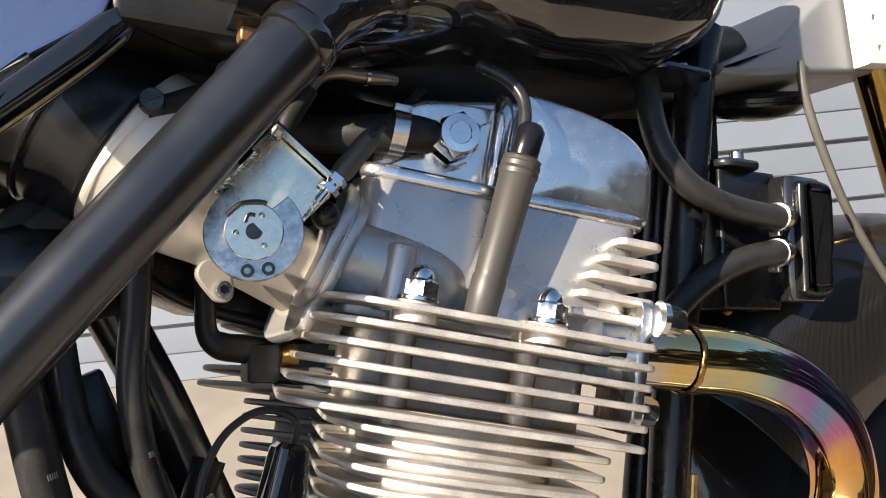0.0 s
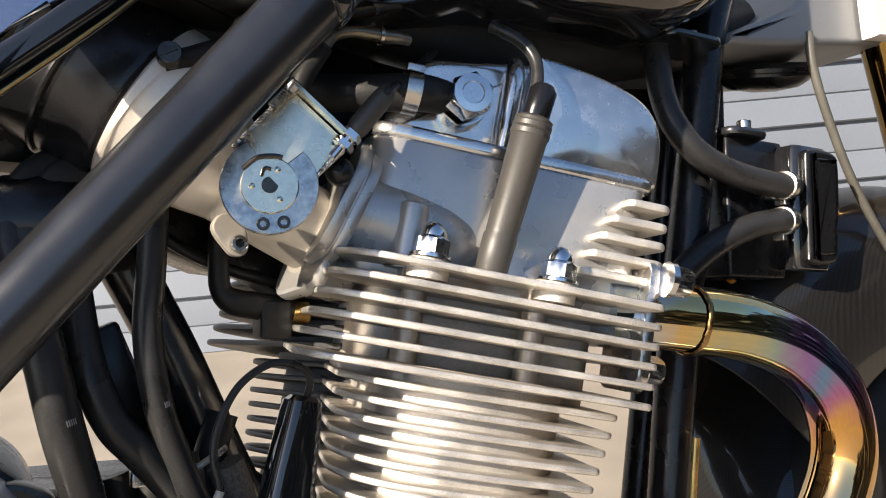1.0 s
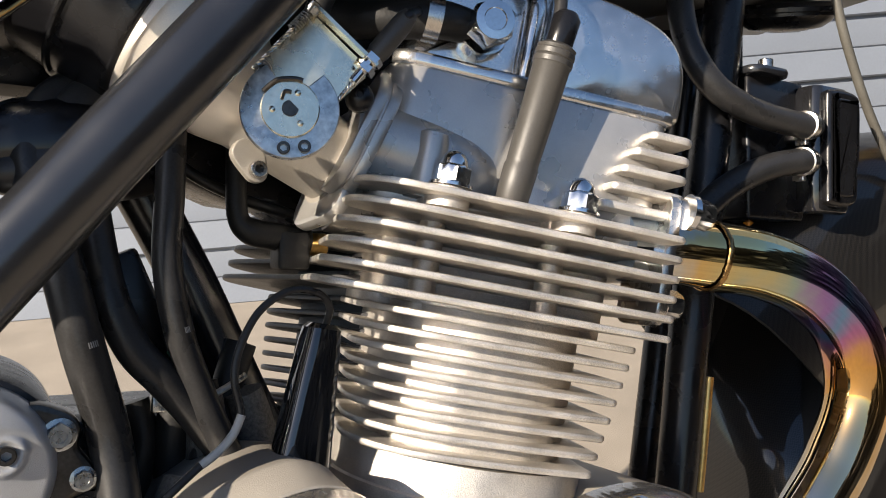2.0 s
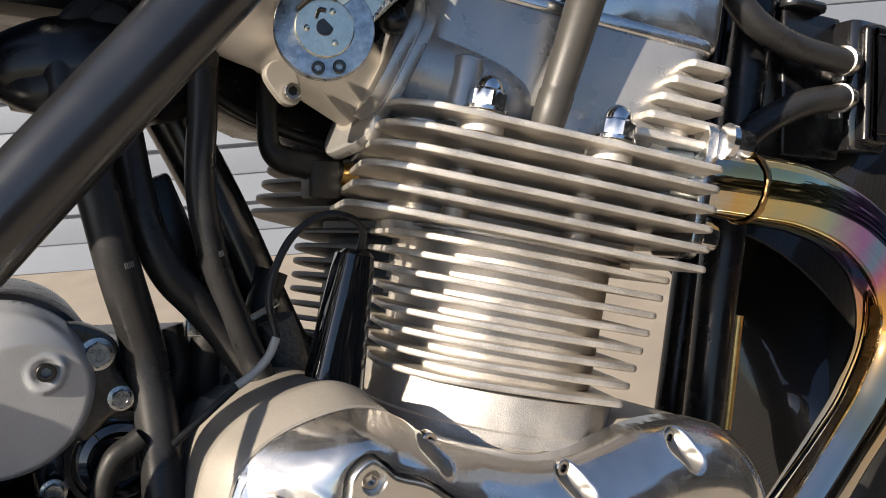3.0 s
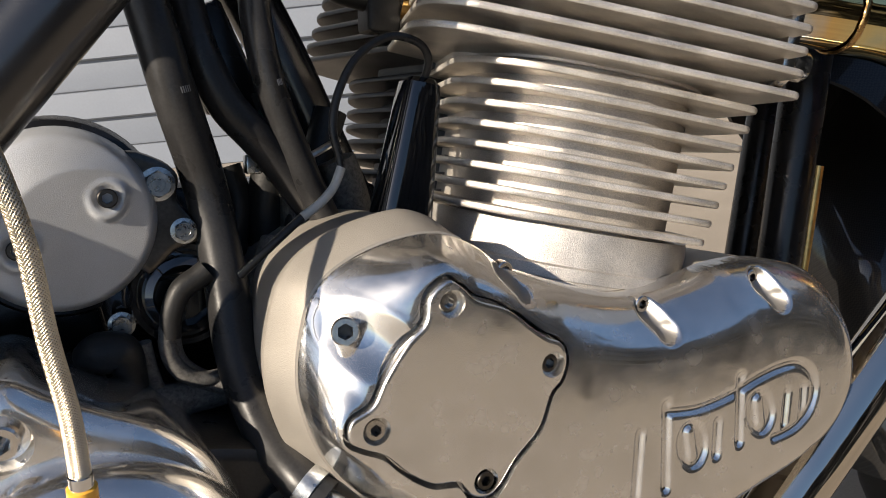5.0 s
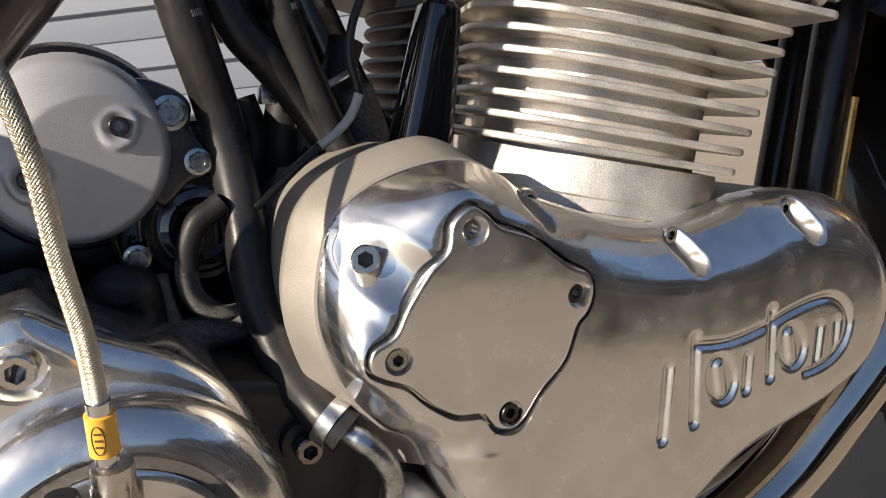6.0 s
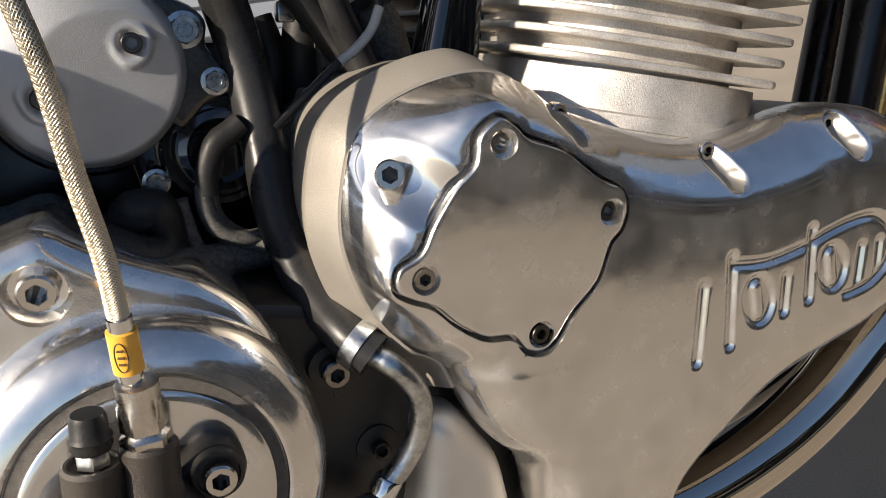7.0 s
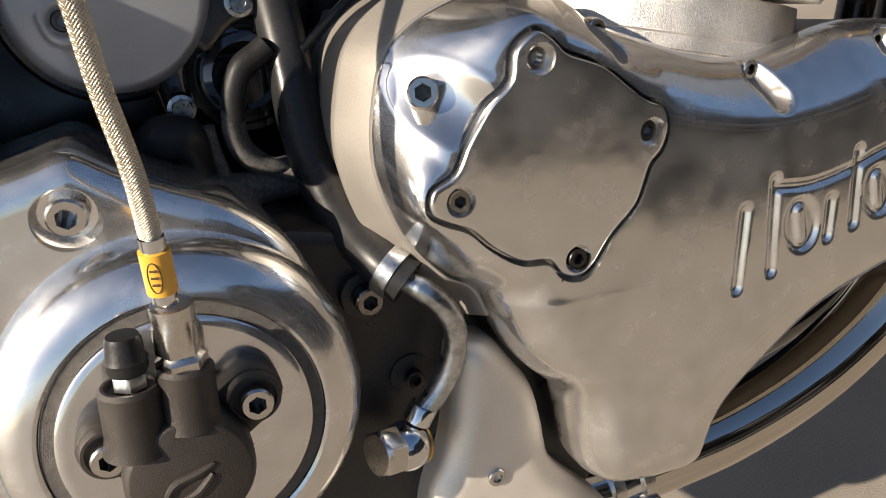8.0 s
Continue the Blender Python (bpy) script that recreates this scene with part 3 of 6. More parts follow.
for h, lift in ((-0.0030, -0.0006), (-0.0022, 0.0004), (-0.0008, 0.0008), (0.0008, 0.0008), (0.0022, 0.0004), (0.0030, -0.0006)):
    rings.append([wa @ Vector(((0.0249 + lift * (1 + 0.05 * math.sin(43 * t))) * math.cos(t), (0.0249 + lift * (1 + 0.05 * math.sin(43 * t))) * math.sin(t), 0.75 * h + 0.0004 * math.sin(5 * t) + 0.0002 * math.sin(17 * t))) for t in [2 * math.pi * i / 132 for i in range(132)]])
loft(bm, rings, False)
part("weld_bead", bm, material("browned_weld", (0.30, 0.19, 0.08), 0.24, 1.0, 0.5, 300, 0.2, 120), header, "browned rippled weld bead")
bm = bmesh.new()
sweep(bm, [(0.206, 0.390, 0.331), (0.190, 0.391, 0.328), (0.172, 0.392, 0.326), (0.10, 0.394, 0.322), (0.0, 0.398, 0.318)], [0.0235, 0.0255, 0.026, 0.027, 0.03], 36)
muff = part("silencer_link", bm, BRIGHT, bike, "chromed exhaust link pipe under the engine")
bm = bmesh.new()
for x in (0.205, 0.184):
    lathe(bm, [(0.024, -0.004), (0.0275, -0.0035), (0.0275, 0.0035), (0.024, 0.004)], axis((x, 0.3905, 0.330), (1, -0.03, 0.15)), 36)
rbox(bm, (0.195, 0.366, 0.318), (0.03, 0.012, 0.016), I4, 0.002)
part("pipe_clamp", bm, STEEL, muff, "tarnished pipe clamp")

# ---- timing cover ----
RIM = [(0.0405, 0.5843), (0.0453, 0.5987), (0.0567, 0.6102), (0.0759, 0.6197), (0.0988, 0.6250), (0.1160, 0.6236), (0.1313, 0.6169), (0.1457, 0.6073), (0.1772, 0.5968), (0.2097, 0.5882), (0.2365, 0.5863), (0.2652, 0.5910), (0.2958, 0.5987), (0.3274, 0.6006), (0.3589, 0.5949), (0.3800, 0.5834), (0.3962, 0.5643), (0.4029, 0.5404), (0.3991, 0.5145), (0.3838, 0.4878), (0.3532, 0.4667), (0.3178, 0.4533), (0.2843, 0.4400), (0.2537, 0.4189), (0.2270, 0.3960), (0.2126, 0.3656), (0.1875, 0.3607), (0.1630, 0.3640), (0.1475, 0.3705), (0.1385, 0.3820), (0.1345, 0.3980), (0.1320, 0.4140), (0.1265, 0.4280), (0.1107, 0.4420), (0.1014, 0.4540), (0.0904, 0.4736), (0.0825, 0.4890), (0.0663, 0.4992), (0.0491, 0.5203), (0.0395, 0.5451), (0.0376, 0.5643)]
rim = [Vector((v.x, v.y)) for v in spline([(x, z, 0) for x, z in RIM], 5, True)][::-1]
SIDE = Matrix(((1, 0, 0, 0), (0, 0, -1, 0), (0, 1, 0, 0), (0, 0, 0, 1)))         # x ahead, y up, z outwards (-y)


def ease(v, v0, v1):
    return np.clip((v - v0) / (v1 - v0), 0, 1)


def cover_width(x, z):
    """How wide the cover's shoulder is, and how evenly it falls."""
    top = ease(z, 0.52, 0.57) * ease(x, 0.13, 0.17)
    under = ease(z, 0.49, 0.46) * ease(x, 0.15, 0.19)
    notch = ease(z, 0.47, 0.45) * ease(x, 0.17, 0.15)
    dish = np.clip(1 - np.hypot(x - 0.058, z - 0.588) / 0.05, 0, 1)
    rear = ease(x, 0.13, 0.10) * ease(z, 0.50, 0.53)
    return 0.0245 + 0.0115 * rear + 0.004 * dish + 0.013 * top + 0.013 * under - 0.006 * notch, 0.30 + 0.65 * rear + 0.2 * top - 0.1 * under


LID = [(0.099, 0.607), (0.107, 0.603), (0.114, 0.597), (0.131, 0.591), (0.145, 0.581), (0.154, 0.575), (0.163, 0.571), (0.1665, 0.562), (0.164, 0.552), (0.158, 0.545), (0.152, 0.528), (0.139, 0.514),
       (0.131, 0.502), (0.124, 0.497), (0.115, 0.499), (0.108, 0.507), (0.094, 0.509), (0.081, 0.517), (0.070, 0.527), (0.059, 0.532), (0.052, 0.537), (0.053, 0.546), (0.063, 0.552), (0.069, 0.564), (0.079, 0.579), (0.088, 0.588), (0.090, 0.600)]
lid = [Vector((v.x, v.y)) for v in spline([(x, z, 0) for x, z in LID], 5, True)][::-1]
SLOTS = (((0.1440, 0.3385, 0.6105), (0.1500, 0.3255, 0.5990), 0.0078), ((0.2325, 0.3385, 0.5805), (0.2378, 0.3270, 0.5705), 0.0060), ((0.3155, 0.3385, 0.5905), (0.3203, 0.3270, 0.5820), 0.0060))
DISHES = ((0.0640, 0.5800, 0.0185, 0.0075),)
# the maker's emblem as plain sunk shapes: a long swash, bars and ovals
SWASH = spline([(0.2337, 0.5247, 0), (0.2565, 0.5236, 0), (0.2807, 0.5282, 0), (0.3014, 0.5352, 0), (0.3185, 0.5395, 0), (0.3343, 0.5401, 0), (0.3459, 0.5328, 0), (0.3495, 0.5221, 0), (0.3457, 0.5105, 0), (0.3363, 0.5025, 0), (0.3252, 0.4989, 0), (0.3162, 0.4975, 0)], 4)
BARS = (((0.2160, 0.5153), (0.2139, 0.4751), 0.0034), ((0.2336, 0.5285), (0.2350, 0.4809), 0.0034), ((0.2715, 0.5139), (0.2711, 0.4943), 0.0034),
        ((0.2874, 0.5377), (0.2884, 0.4989), 0.0034), ((0.3255, 0.5240), (0.3243, 0.5035), 0.0030), ((0.3391, 0.5255), (0.3390, 0.5050), 0.0030))
OVALS = ((0.2532, 0.5030, 0.0115, 0.0150), (0.3046, 0.5145, 0.0115, 0.0145))


def reach(x, z, ax, az, bx, bz):
    """How far many points lie from a straight piece."""
    dx, dz = bx - ax, bz - az
    t = np.clip(((x - ax) * dx + (z - az) * dz) / (dx * dx + dz * dz), 0, 1)
    return np.hypot(x - ax - t * dx, z - az - t * dz)


def cover_dents(x, z, h):
    """Troughs that lead to the upper screws, and the dished seat of the rear screw."""
    marks = np.zeros(len(h), bool)
    at = np.stack([x, z], 1)
    dr, dl = np.maximum(nearest(at, rim)[0], 0), np.maximum(-nearest(at, lid)[0] - 0.0022, 0)
    swell = (Y0 - Y1 - 0.0006) * np.sin(np.pi / 2 * dr / np.maximum(dr + dl, 1e-6))
    rear = ease(x, 0.165, 0.125) * ease(z, 0.485, 0.51)
    h = h + rear * (swell - h)
    for a, b, r in SLOTS:
        dx, dz = b[0] - a[0], b[2] - a[2]
        t = np.clip(((x - a[0]) * dx + (z - a[2]) * dz) / (dx * dx + dz * dz), 0, 1)
        off = np.hypot(x - a[0] - t * dx, z - a[2] - t * dz)
        axis_h = Y0 - (a[1] + (b[1] - a[1]) * t)
        bed = axis_h - 0.95 * r * (1 - (off / r) ** 2)
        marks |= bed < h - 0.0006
        mix = np.clip(0.5 + (bed - h) / 0.0024, 0, 1)
        h = bed * (1 - mix) + h * mix - 0.0012 * mix * (1 - mix)
    for cx, cz, r, deep in DISHES:
        off = np.hypot((x - cx) / 1.12, z - cz + 0.25 * (x - cx)) / r
        h = h - deep * np.clip(1 - off * off, 0, 1) ** 1.3
    sunk = np.full(len(h), -1.0)
    for a, b in zip(SWASH, SWASH[1:]):
        sunk = np.maximum(sunk, 0.0028 - reach(x, z, a.x, a.y, b.x, b.y))
    for a, b, r in BARS:
        sunk = np.maximum(sunk, r - reach(x, z, *a, *b))
    for cx, cz, rx, rz in OVALS:
        lean = x - cx + 0.12 * (z - cz)
        rim_d = (1 - np.hypot(lean / rx, (z - cz) / rz)) * 0.5 * (rx + rz)
        core = reach(x, z, cx - 0.0015, cz + 0.0075, cx + 0.0015, cz - 0.0075) - 0.0022
        sunk = np.maximum(sunk, np.minimum(rim_d, core))
    h = h - 0.0024 * np.clip(sunk / 0.0016, 0, 1)
    return np.maximum(h, 0.0005), marks


Y0, Y1 = 0.346, 0.3165
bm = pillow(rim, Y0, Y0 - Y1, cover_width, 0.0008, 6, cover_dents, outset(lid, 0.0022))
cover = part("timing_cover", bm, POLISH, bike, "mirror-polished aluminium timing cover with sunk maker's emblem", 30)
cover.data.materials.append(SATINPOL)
bm = bmesh.new()
plate(bm, lid, -0.3242, -0.3150, SIDE, 0.0018, 3)
cuts = []
BOLTS = ((0.101, 0.596), (0.158, 0.5605), (0.1225, 0.5055), (0.065, 0.540))
for i, (x, z) in enumerate(BOLTS):
    c = bmesh.new()
    lathe(c, [(0.0072, -0.02), (0.0066, 0.006), (0.0066, 0.0092)], axis((x, 0.3245, z), OUT) @ Matrix.Diagonal((1, 1, -1, 1)) @ Matrix.Translation((0, 0, -0.012)), 24)
    cuts.append(c)
bm = carve(bm, cuts)
for v in bm.verts:
    v.co.y -= 0.055 * (v.co.z - 0.552)
part("points_lid", bm, POLISH, cover, "polished lid with four screws", 30)
for i, (x, z) in enumerate(BOLTS):
    again("socket_screw", SOCK6 if i in (0, 3) else SOCKDK, axis((x, 0.3228, z), OUT) @ Matrix.Rotation(0.7 * i, 4, "Z"), cover, "steel socket screw" if i in (0, 3) else "dark recessed socket screw")
again("socket_screw", SOCK8, axis((0.0550, 0.3315, 0.5845), (-0.22, -1, 0.1)), cover, "stained socket screw")
for at in ((0.1452, 0.3480, 0.6050), (0.2322, 0.3445, 0.5812), (0.3152, 0.3445, 0.5911)):
    again("socket_screw", SOCK6, axis(at, (0.1, -1, -0.1)), cover, "recessed socket screw")

# ---- crankcase behind the cover ----
bm = bmesh.new()


def case_grow(v):
    """The case stands out behind the cover at the rear, and drops below its rim under the barrel."""
    if v.y < 0.47:
        return -0.012
    dip = max(0.0, min(1.0, (v.x - 0.115) / 0.03)) * max(0.0, min(1.0, (0.31 - v.x) / 0.04))
    return 0.0112 * max(0.0, 1 - max(0.0, v.x - 0.10) / 0.04) - 0.014 * dip - 0.001


grow = [case_grow(v) for v in rim]
loft(bm, [[SIDE @ Vector((*p, -y)) for p in outset(rim, [g * k + 0.0008 if g > 0 else g for g in grow])] for y, k in ((0.3475, -0.10), (0.3477, 0.03), (0.3495, 0.12), (0.3670, 0.96), (0.3690, 1.0), (0.3715, 0.99), (0.395, 0.55), (0.66, -0.2))])
crank = part("crankcase", bm, SATIN, bike, "satin aluminium crankcase half behind the timing cover")
bm = bmesh.new()
plate(bm, [Vector(v) for v in ((0.10, 0.565), (0.13, 0.585), (0.20, 0.590), (0.30, 0.585), (0.36, 0.578), (0.36, 0.5), (0.1, 0.5))][::-1], -0.66, -0.40, SIDE, 0.008)
part("case_deck", bm, SATIN, crank)

SOCKOIL = socket_screw_mesh(0.0068, 0.008, material("oily_steel", (0.30, 0.27, 0.24), 0.3, 1.0, 0.3, 400, 0.1, 80))
# lower gearbox shell, and the satin oil pump cover in front of it
bm = bmesh.new()
plate(bm, [Vector((v.x, v.y)) for v in spline([(0.02, 0.52, 0), (0.06, 0.50, 0), (0.10, 0.46, 0), (0.15, 0.42, 0), (0.17, 0.34, 0), (0.14, 0.28, 0), (0.0, 0.27, 0), (-0.10, 0.30, 0), (-0.10, 0.48, 0), (-0.04, 0.52, 0)], 4, True)][::-1], -0.62, -0.374, SIDE, 0.006)
gear = part("gearbox_shell", bm, GEARBLK, bike, "dark oily gearbox casting")
pump_line = [Vector((v.x, v.y)) for v in spline([(0.076, 0.452, 0), (0.086, 0.458, 0), (0.097, 0.455, 0), (0.108, 0.441, 0), (0.1195, 0.424, 0), (0.126, 0.400, 0), (0.131, 0.377, 0), (0.148, 0.358, 0), (0.17, 0.335, 0), (0.18, 0.30, 0), (0.12, 0.285, 0), (0.06, 0.30, 0), (0.056, 0.345, 0), (0.060, 0.375, 0), (0.069, 0.395, 0), (0.074, 0.420, 0)], 4, True)][::-1]
bm = pillow(pump_line, 0.362, 0.012, lambda x, z: (0.015 + 0 * x, 0.3 + 0 * x), 0.0015, 4, skirt=0.03)
pump = part("oil_pump_cover", bm, PUMPAL, bike, "satin cast cover with a socket screw")
again("socket_screw", SOCK6, axis((0.094, 0.354, 0.380), OUT), pump, "bright socket screw")
again("socket_screw", SOCKOIL, axis((0.0350, 0.366, 0.486), OUT), gear, "oily socket screw")
again("socket_screw", SOCKDK, axis((0.058, 0.370, 0.437), OUT), gear)
for at in ((0.0350, 0.372, 0.486), (0.058, 0.376, 0.437)):
    bm = bmesh.new()
    lathe(bm, [(0.0125, -0.01), (0.0115, 0.0035), (0.0085, 0.004)], axis(at, OUT), 24)
    part("screw_boss", bm, GEARBLK, gear)

# ---- primary cover and clutch slave ----
bm = bmesh.new()
plate(bm, [Vector((v.x, v.y)) for v in spline([(-0.19, 0.555, 0), (-0.13, 0.560, 0), (-0.100, 0.567, 0), (-0.082, 0.571, 0), (-0.066, 0.562, 0), (-0.045, 0.5525, 0), (-0.022, 0.542, 0), (-0.001, 0.524, 0), (0.013, 0.500, 0), (0.0190, 0.468, 0), (0.013, 0.430, 0), (-0.002, 0.400, 0), (-0.02, 0.375, 0), (-0.06, 0.36, 0), (-0.13, 0.36, 0), (-0.19, 0.40, 0)], 5, True)][::-1], -0.46, -0.352, SIDE, 0.012, 4)
CL = axis((-0.0530, 0.345, 0.458), OUT)
cuts = []
c = bmesh.new()
lathe(c, [(0.0145, 0.06), (0.0135, 0.004), (0.011, 0.0005), (0.0005, 0)], axis((-0.085, 0.3555, 0.547), (-0.1, -1, -0.25)), 32)
cuts.append(c)
bm = carve(bm, cuts)
prim = part("primary_cover", bm, POLISH, bike, "polished aluminium primary cover", 30)
bm = bmesh.new()
lathe(bm, [(0.0775, -0.03), (0.0775, -0.005), (0.0768, 0.001), (0.0750, 0.007), (0.0715, 0.0125), (0.0665, 0.0165), (0.0615, 0.0185), (0.0575, 0.0192), (0.0560, 0.0186), (0.0555, 0.0172), (0.04, 0.0172)], CL, 96)
dome = part("clutch_dome", bm, POLISH, prim, "domed polished clutch cover", 30)
bm = bmesh.new()
lathe(bm, [(0.0500, 0.0160), (0.0500, 0.0196), (0.0490, 0.0204), (0.046, 0.0205), (0.030, 0.0205)], CL, 80)
part("centre_plate", bm, POLISH, dome)
bm = bmesh.new()
lathe(bm, [(0.0553, 0.0160), (0.0553, 0.0182), (0.0503, 0.0182), (0.0503, 0.0160)], CL, 80)
part("textured_ring", bm, material("stippled_grey_ring", (0.13, 0.12, 0.11), 0.5, 0.6, 0.5, 1900, 1.0, 300, 0.1, bump_far=0.001), dome, "stippled unpolished ring")
again("socket_screw", socket_screw_mesh(0.0079, 0.008, STEEL), axis((-0.085, 0.357, 0.547), (-0.05, -1, -0.1)), prim, "large steel socket screw")

SL = axis((-0.0555, 0.326, 0.4555), OUT)
bm = bmesh.new()
lathe(bm, [(0.0245, -0.004), (0.0245, 0.022), (0.0240, 0.028), (0.0225, 0.031), (0.0215, 0.0315), (0.002, 0.0318)], SL, 48)
slave = part("clutch_slave_cylinder", bm, BRONZE, bike, "dark brown cast clutch slave cylinder")
for x, z in ((-0.0830, 0.4650), (-0.0280, 0.4750), (-0.052, 0.425)):
    bm = bmesh.new()
    d = Vector((x + 0.0555, 0, z - 0.4555))
    mid, ang = Vector((-0.0555, 0, 0.4555)) + d * 0.55, math.atan2(d.z, d.x)
    plate(bm, [Vector((mid.x, mid.z)) + Matrix.Rotation(ang, 2) @ v for v in rrect(-d.length * 0.55, d.length * 0.45 + 0.0118, -0.0122, 0.0122, 0.0118)], -0.330, -0.312, SIDE, 0.003)
    lathe(bm, [(0.0108, 0.0), (0.0104, 0.0035), (0.0098, 0.0042), (0.0086, 0.0042), (0.0082, 0.0022), (0.004, 0.0022)], axis((x, 0.3125, z), OUT), 32)
    part("lug", bm, BRONZE, slave)
for x, z in ((-0.0830, 0.4650), (-0.0280, 0.4750)):
    again("socket_screw", SOCK6, axis((x, 0.3105, z), OUT) @ Matrix.Scale(1.3, 4), slave, "bright socket screw")
for x, y, z, h, r in ((-0.0722, 0.304, 0.468, 0.026, 0.0112), (-0.0525, 0.304, 0.474, 0.024, 0.0105)):
    bm = bmesh.new()
    lathe(bm, [(r * 1.12, 0), (r, 0.006), (r, h - 0.0015), (r - 0.0012, h), (r - 0.0024, h), (r - 0.0030, h - 0.0016), (r * 0.4, h - 0.0016)], axis((x, y, z), (0.02, -0.03, 1)), 28)
    part("port", bm, BRONZE, slave)
bm = bmesh.new()
stroke2 = [(-0.066, 0.448), (-0.062, 0.4545), (-0.053, 0.4575), (-0.047, 0.460)]
sweep(bm, [(x, 0.2945, z) for x, z in stroke2], [0.0012, 0.0018, 0.0018, 0.001], 8)
sweep(bm, [(x, 0.2945, z) for x, z in ((-0.063, 0.447), (-0.055, 0.449), (-0.050, 0.4535), (-0.048, 0.456))], [0.001, 0.0018, 0.0018, 0.0012], 8)
part("cast_mark", bm, BRONZE, slave, "plain raised casting mark")
# bleed nipple with its rubber cap
bm = bmesh.new()
loft(bm, [[axis((-0.0712, 0.303, 0.4935), (0.0, -0.05, 1)) @ Vector((*p, z)) for p in ln] for ln, z in ((hexa(0.0055), 0), (hexa(0.0055), 0.005), (circle(0.005, 24), 0.006), (circle(0.004, 24), 0.007))])
bleed = part("bleed_nipple", bm, ZINC, slave)
bm = bmesh.new()
lathe(bm, [(0.0068, 0), (0.0076, 0.002), (0.0072, 0.0035), (0.0078, 0.005), (0.0068, 0.0065), (0.0064, 0.0125), (0.0056, 0.0142), (0.002, 0.0144)], axis((-0.0712, 0.3025, 0.4995), (0.0, -0.05, 1)), 28)
part("dust_cap", bm, RUBMAT, bleed, "black ribbed rubber dust cap")
# banjo-free hose end: hexagon sleeves, ferrule, amber tag, braided hose
HOSE = [(-0.0555, 0.2995, 0.528), (-0.0565, 0.2965, 0.545), (-0.0590, 0.2965, 0.570), (-0.0650, 0.300, 0.600), (-0.0708, 0.304, 0.635), (-0.0830, 0.316, 0.672), (-0.0960, 0.330, 0.690), (-0.0945, 0.353, 0.710), (-0.0660, 0.368, 0.735), (-0.0370, 0.371, 0.768), (-0.0075, 0.374, 0.806), (0.025, 0.384, 0.844)]
hd = Vector((-0.05, -0.10, 1))
ha = axis((-0.0525, 0.3035, 0.4965), hd)
bm = bmesh.new()
loft(bm, [[ha @ Vector((*p, z)) for p in ln] for ln, z in ((hexa(0.0082), 0), (hexa(0.0082), 0.005), (circle(0.0075, 24), 0.006), (circle(0.0068, 24), 0.007), (hexa(0.0074), 0.0075), (hexa(0.0074), 0.018), (circle(0.0078, 24), 0.0185), (circle(0.0078, 24), 0.026), (circle(0.0062, 24), 0.0268), (circle(0.0032, 24), 0.0268), (circle(0.0032, 24), 0.036))])
fitting = part("hose_fitting", bm, STEEL, bike, "stainless hexagon hose fitting")
bm = bmesh.new()
sweep(bm, HOSE, 0.0035, 12, 10)
hose = part("clutch_hose", bm, DARKST, bike, "steel-braided clutch hose")
# the braid's crossing strands
line = spline(HOSE, 40)
bm = bmesh.new()
up = Vector((0.3, 0.2, 0.9))
frames = []
for i, p in enumerate(line):
    d = (line[min(i + 1, len(line) - 1)] - line[max(i - 1, 0)]).normalized()
    s = up.cross(d).normalized()
    up = d.cross(s)
    frames.append((p, s, up.copy()))
for k in range(16):
    for sg in (1, -1):
        ring = []
        for i, (p, s, u) in enumerate(frames):
            a = 2 * math.pi * k / 16 + sg * i * 0.26
            rad = 0.00368 + 0.00010 * sg * math.sin(16 * i * 0.26)
            o = math.cos(a) * s + math.sin(a) * u
            tn = -math.sin(a) * s + math.cos(a) * u
            c = p + rad * o
            ring.append([c + tn * 0.00052, c + o * 0.00024, c - tn * 0.00052, c - o * 0.0003])
        loft(bm, ring, False)
tagged(part("braid", bm, BRAID, hose, "woven steel braid"), kind="stuff")
bm = bmesh.new()
lathe(bm, [(0.0034, -0.004), (0.0044, -0.0035), (0.0044, 0.0215), (0.0034, 0.022)], axis(HOSE[0], Vector(HOSE[1]) - Vector(HOSE[0])), 24)
part("ferrule", bm, BRIGHT, hose)
bm = bmesh.new()
ta = axis(HOSE[0], Vector(HOSE[1]) - Vector(HOSE[0]))
lathe(bm, [(0.0046, 0.0), (0.0054, 0.0004), (0.0054, 0.0164), (0.0046, 0.0168)], ta, 28)
tag = part("amber_tag", bm, YELLOW, hose, "amber plastic sleeve with a dark oval mark")
bm = bmesh.new()
oval = [ta @ Vector((0.00548 * math.sin(0.42 * math.cos(a)), -0.00548 * math.cos(0.42 * math.cos(a)), 0.0082 + 0.0058 * math.sin(a))) for a in [2 * math.pi * i / 24 for i in range(24)]]
sweep(bm, oval + oval[:1], 0.00022, 6, 2)
for h in (0.0055, 0.0082, 0.0109):
    sweep(bm, [ta @ Vector((0.00546 * math.sin(a), -0.00546 * math.cos(a), h)) for a in (-0.2, 0, 0.2)], 0.0005, 6, 2)
part("printed_mark", bm, INKDARK, tag)

# ---- throttle body, its cable quadrant and intake ----
TB = [(0.150, 0.452, 0.811), (0.105, 0.447, 0.833), (0.055, 0.442, 0.857), (0.020, 0.439, 0.873)]
tax = axis(TB[0], Vector(TB[3]) - Vector(TB[0]))
bm = bmesh.new()
lathe(bm, [(0.020, -0.03), (0.033, -0.012), (0.034, -0.008), (0.034, 0.0), (0.0285, 0.002), (0.0285, 0.050), (0.0285, 0.062)], tax, 56)
bell_at, bell_dir = Vector((0.0458, 0.450, 0.8784)), Vector((-0.812, 0.235, 0.533)).normalized()
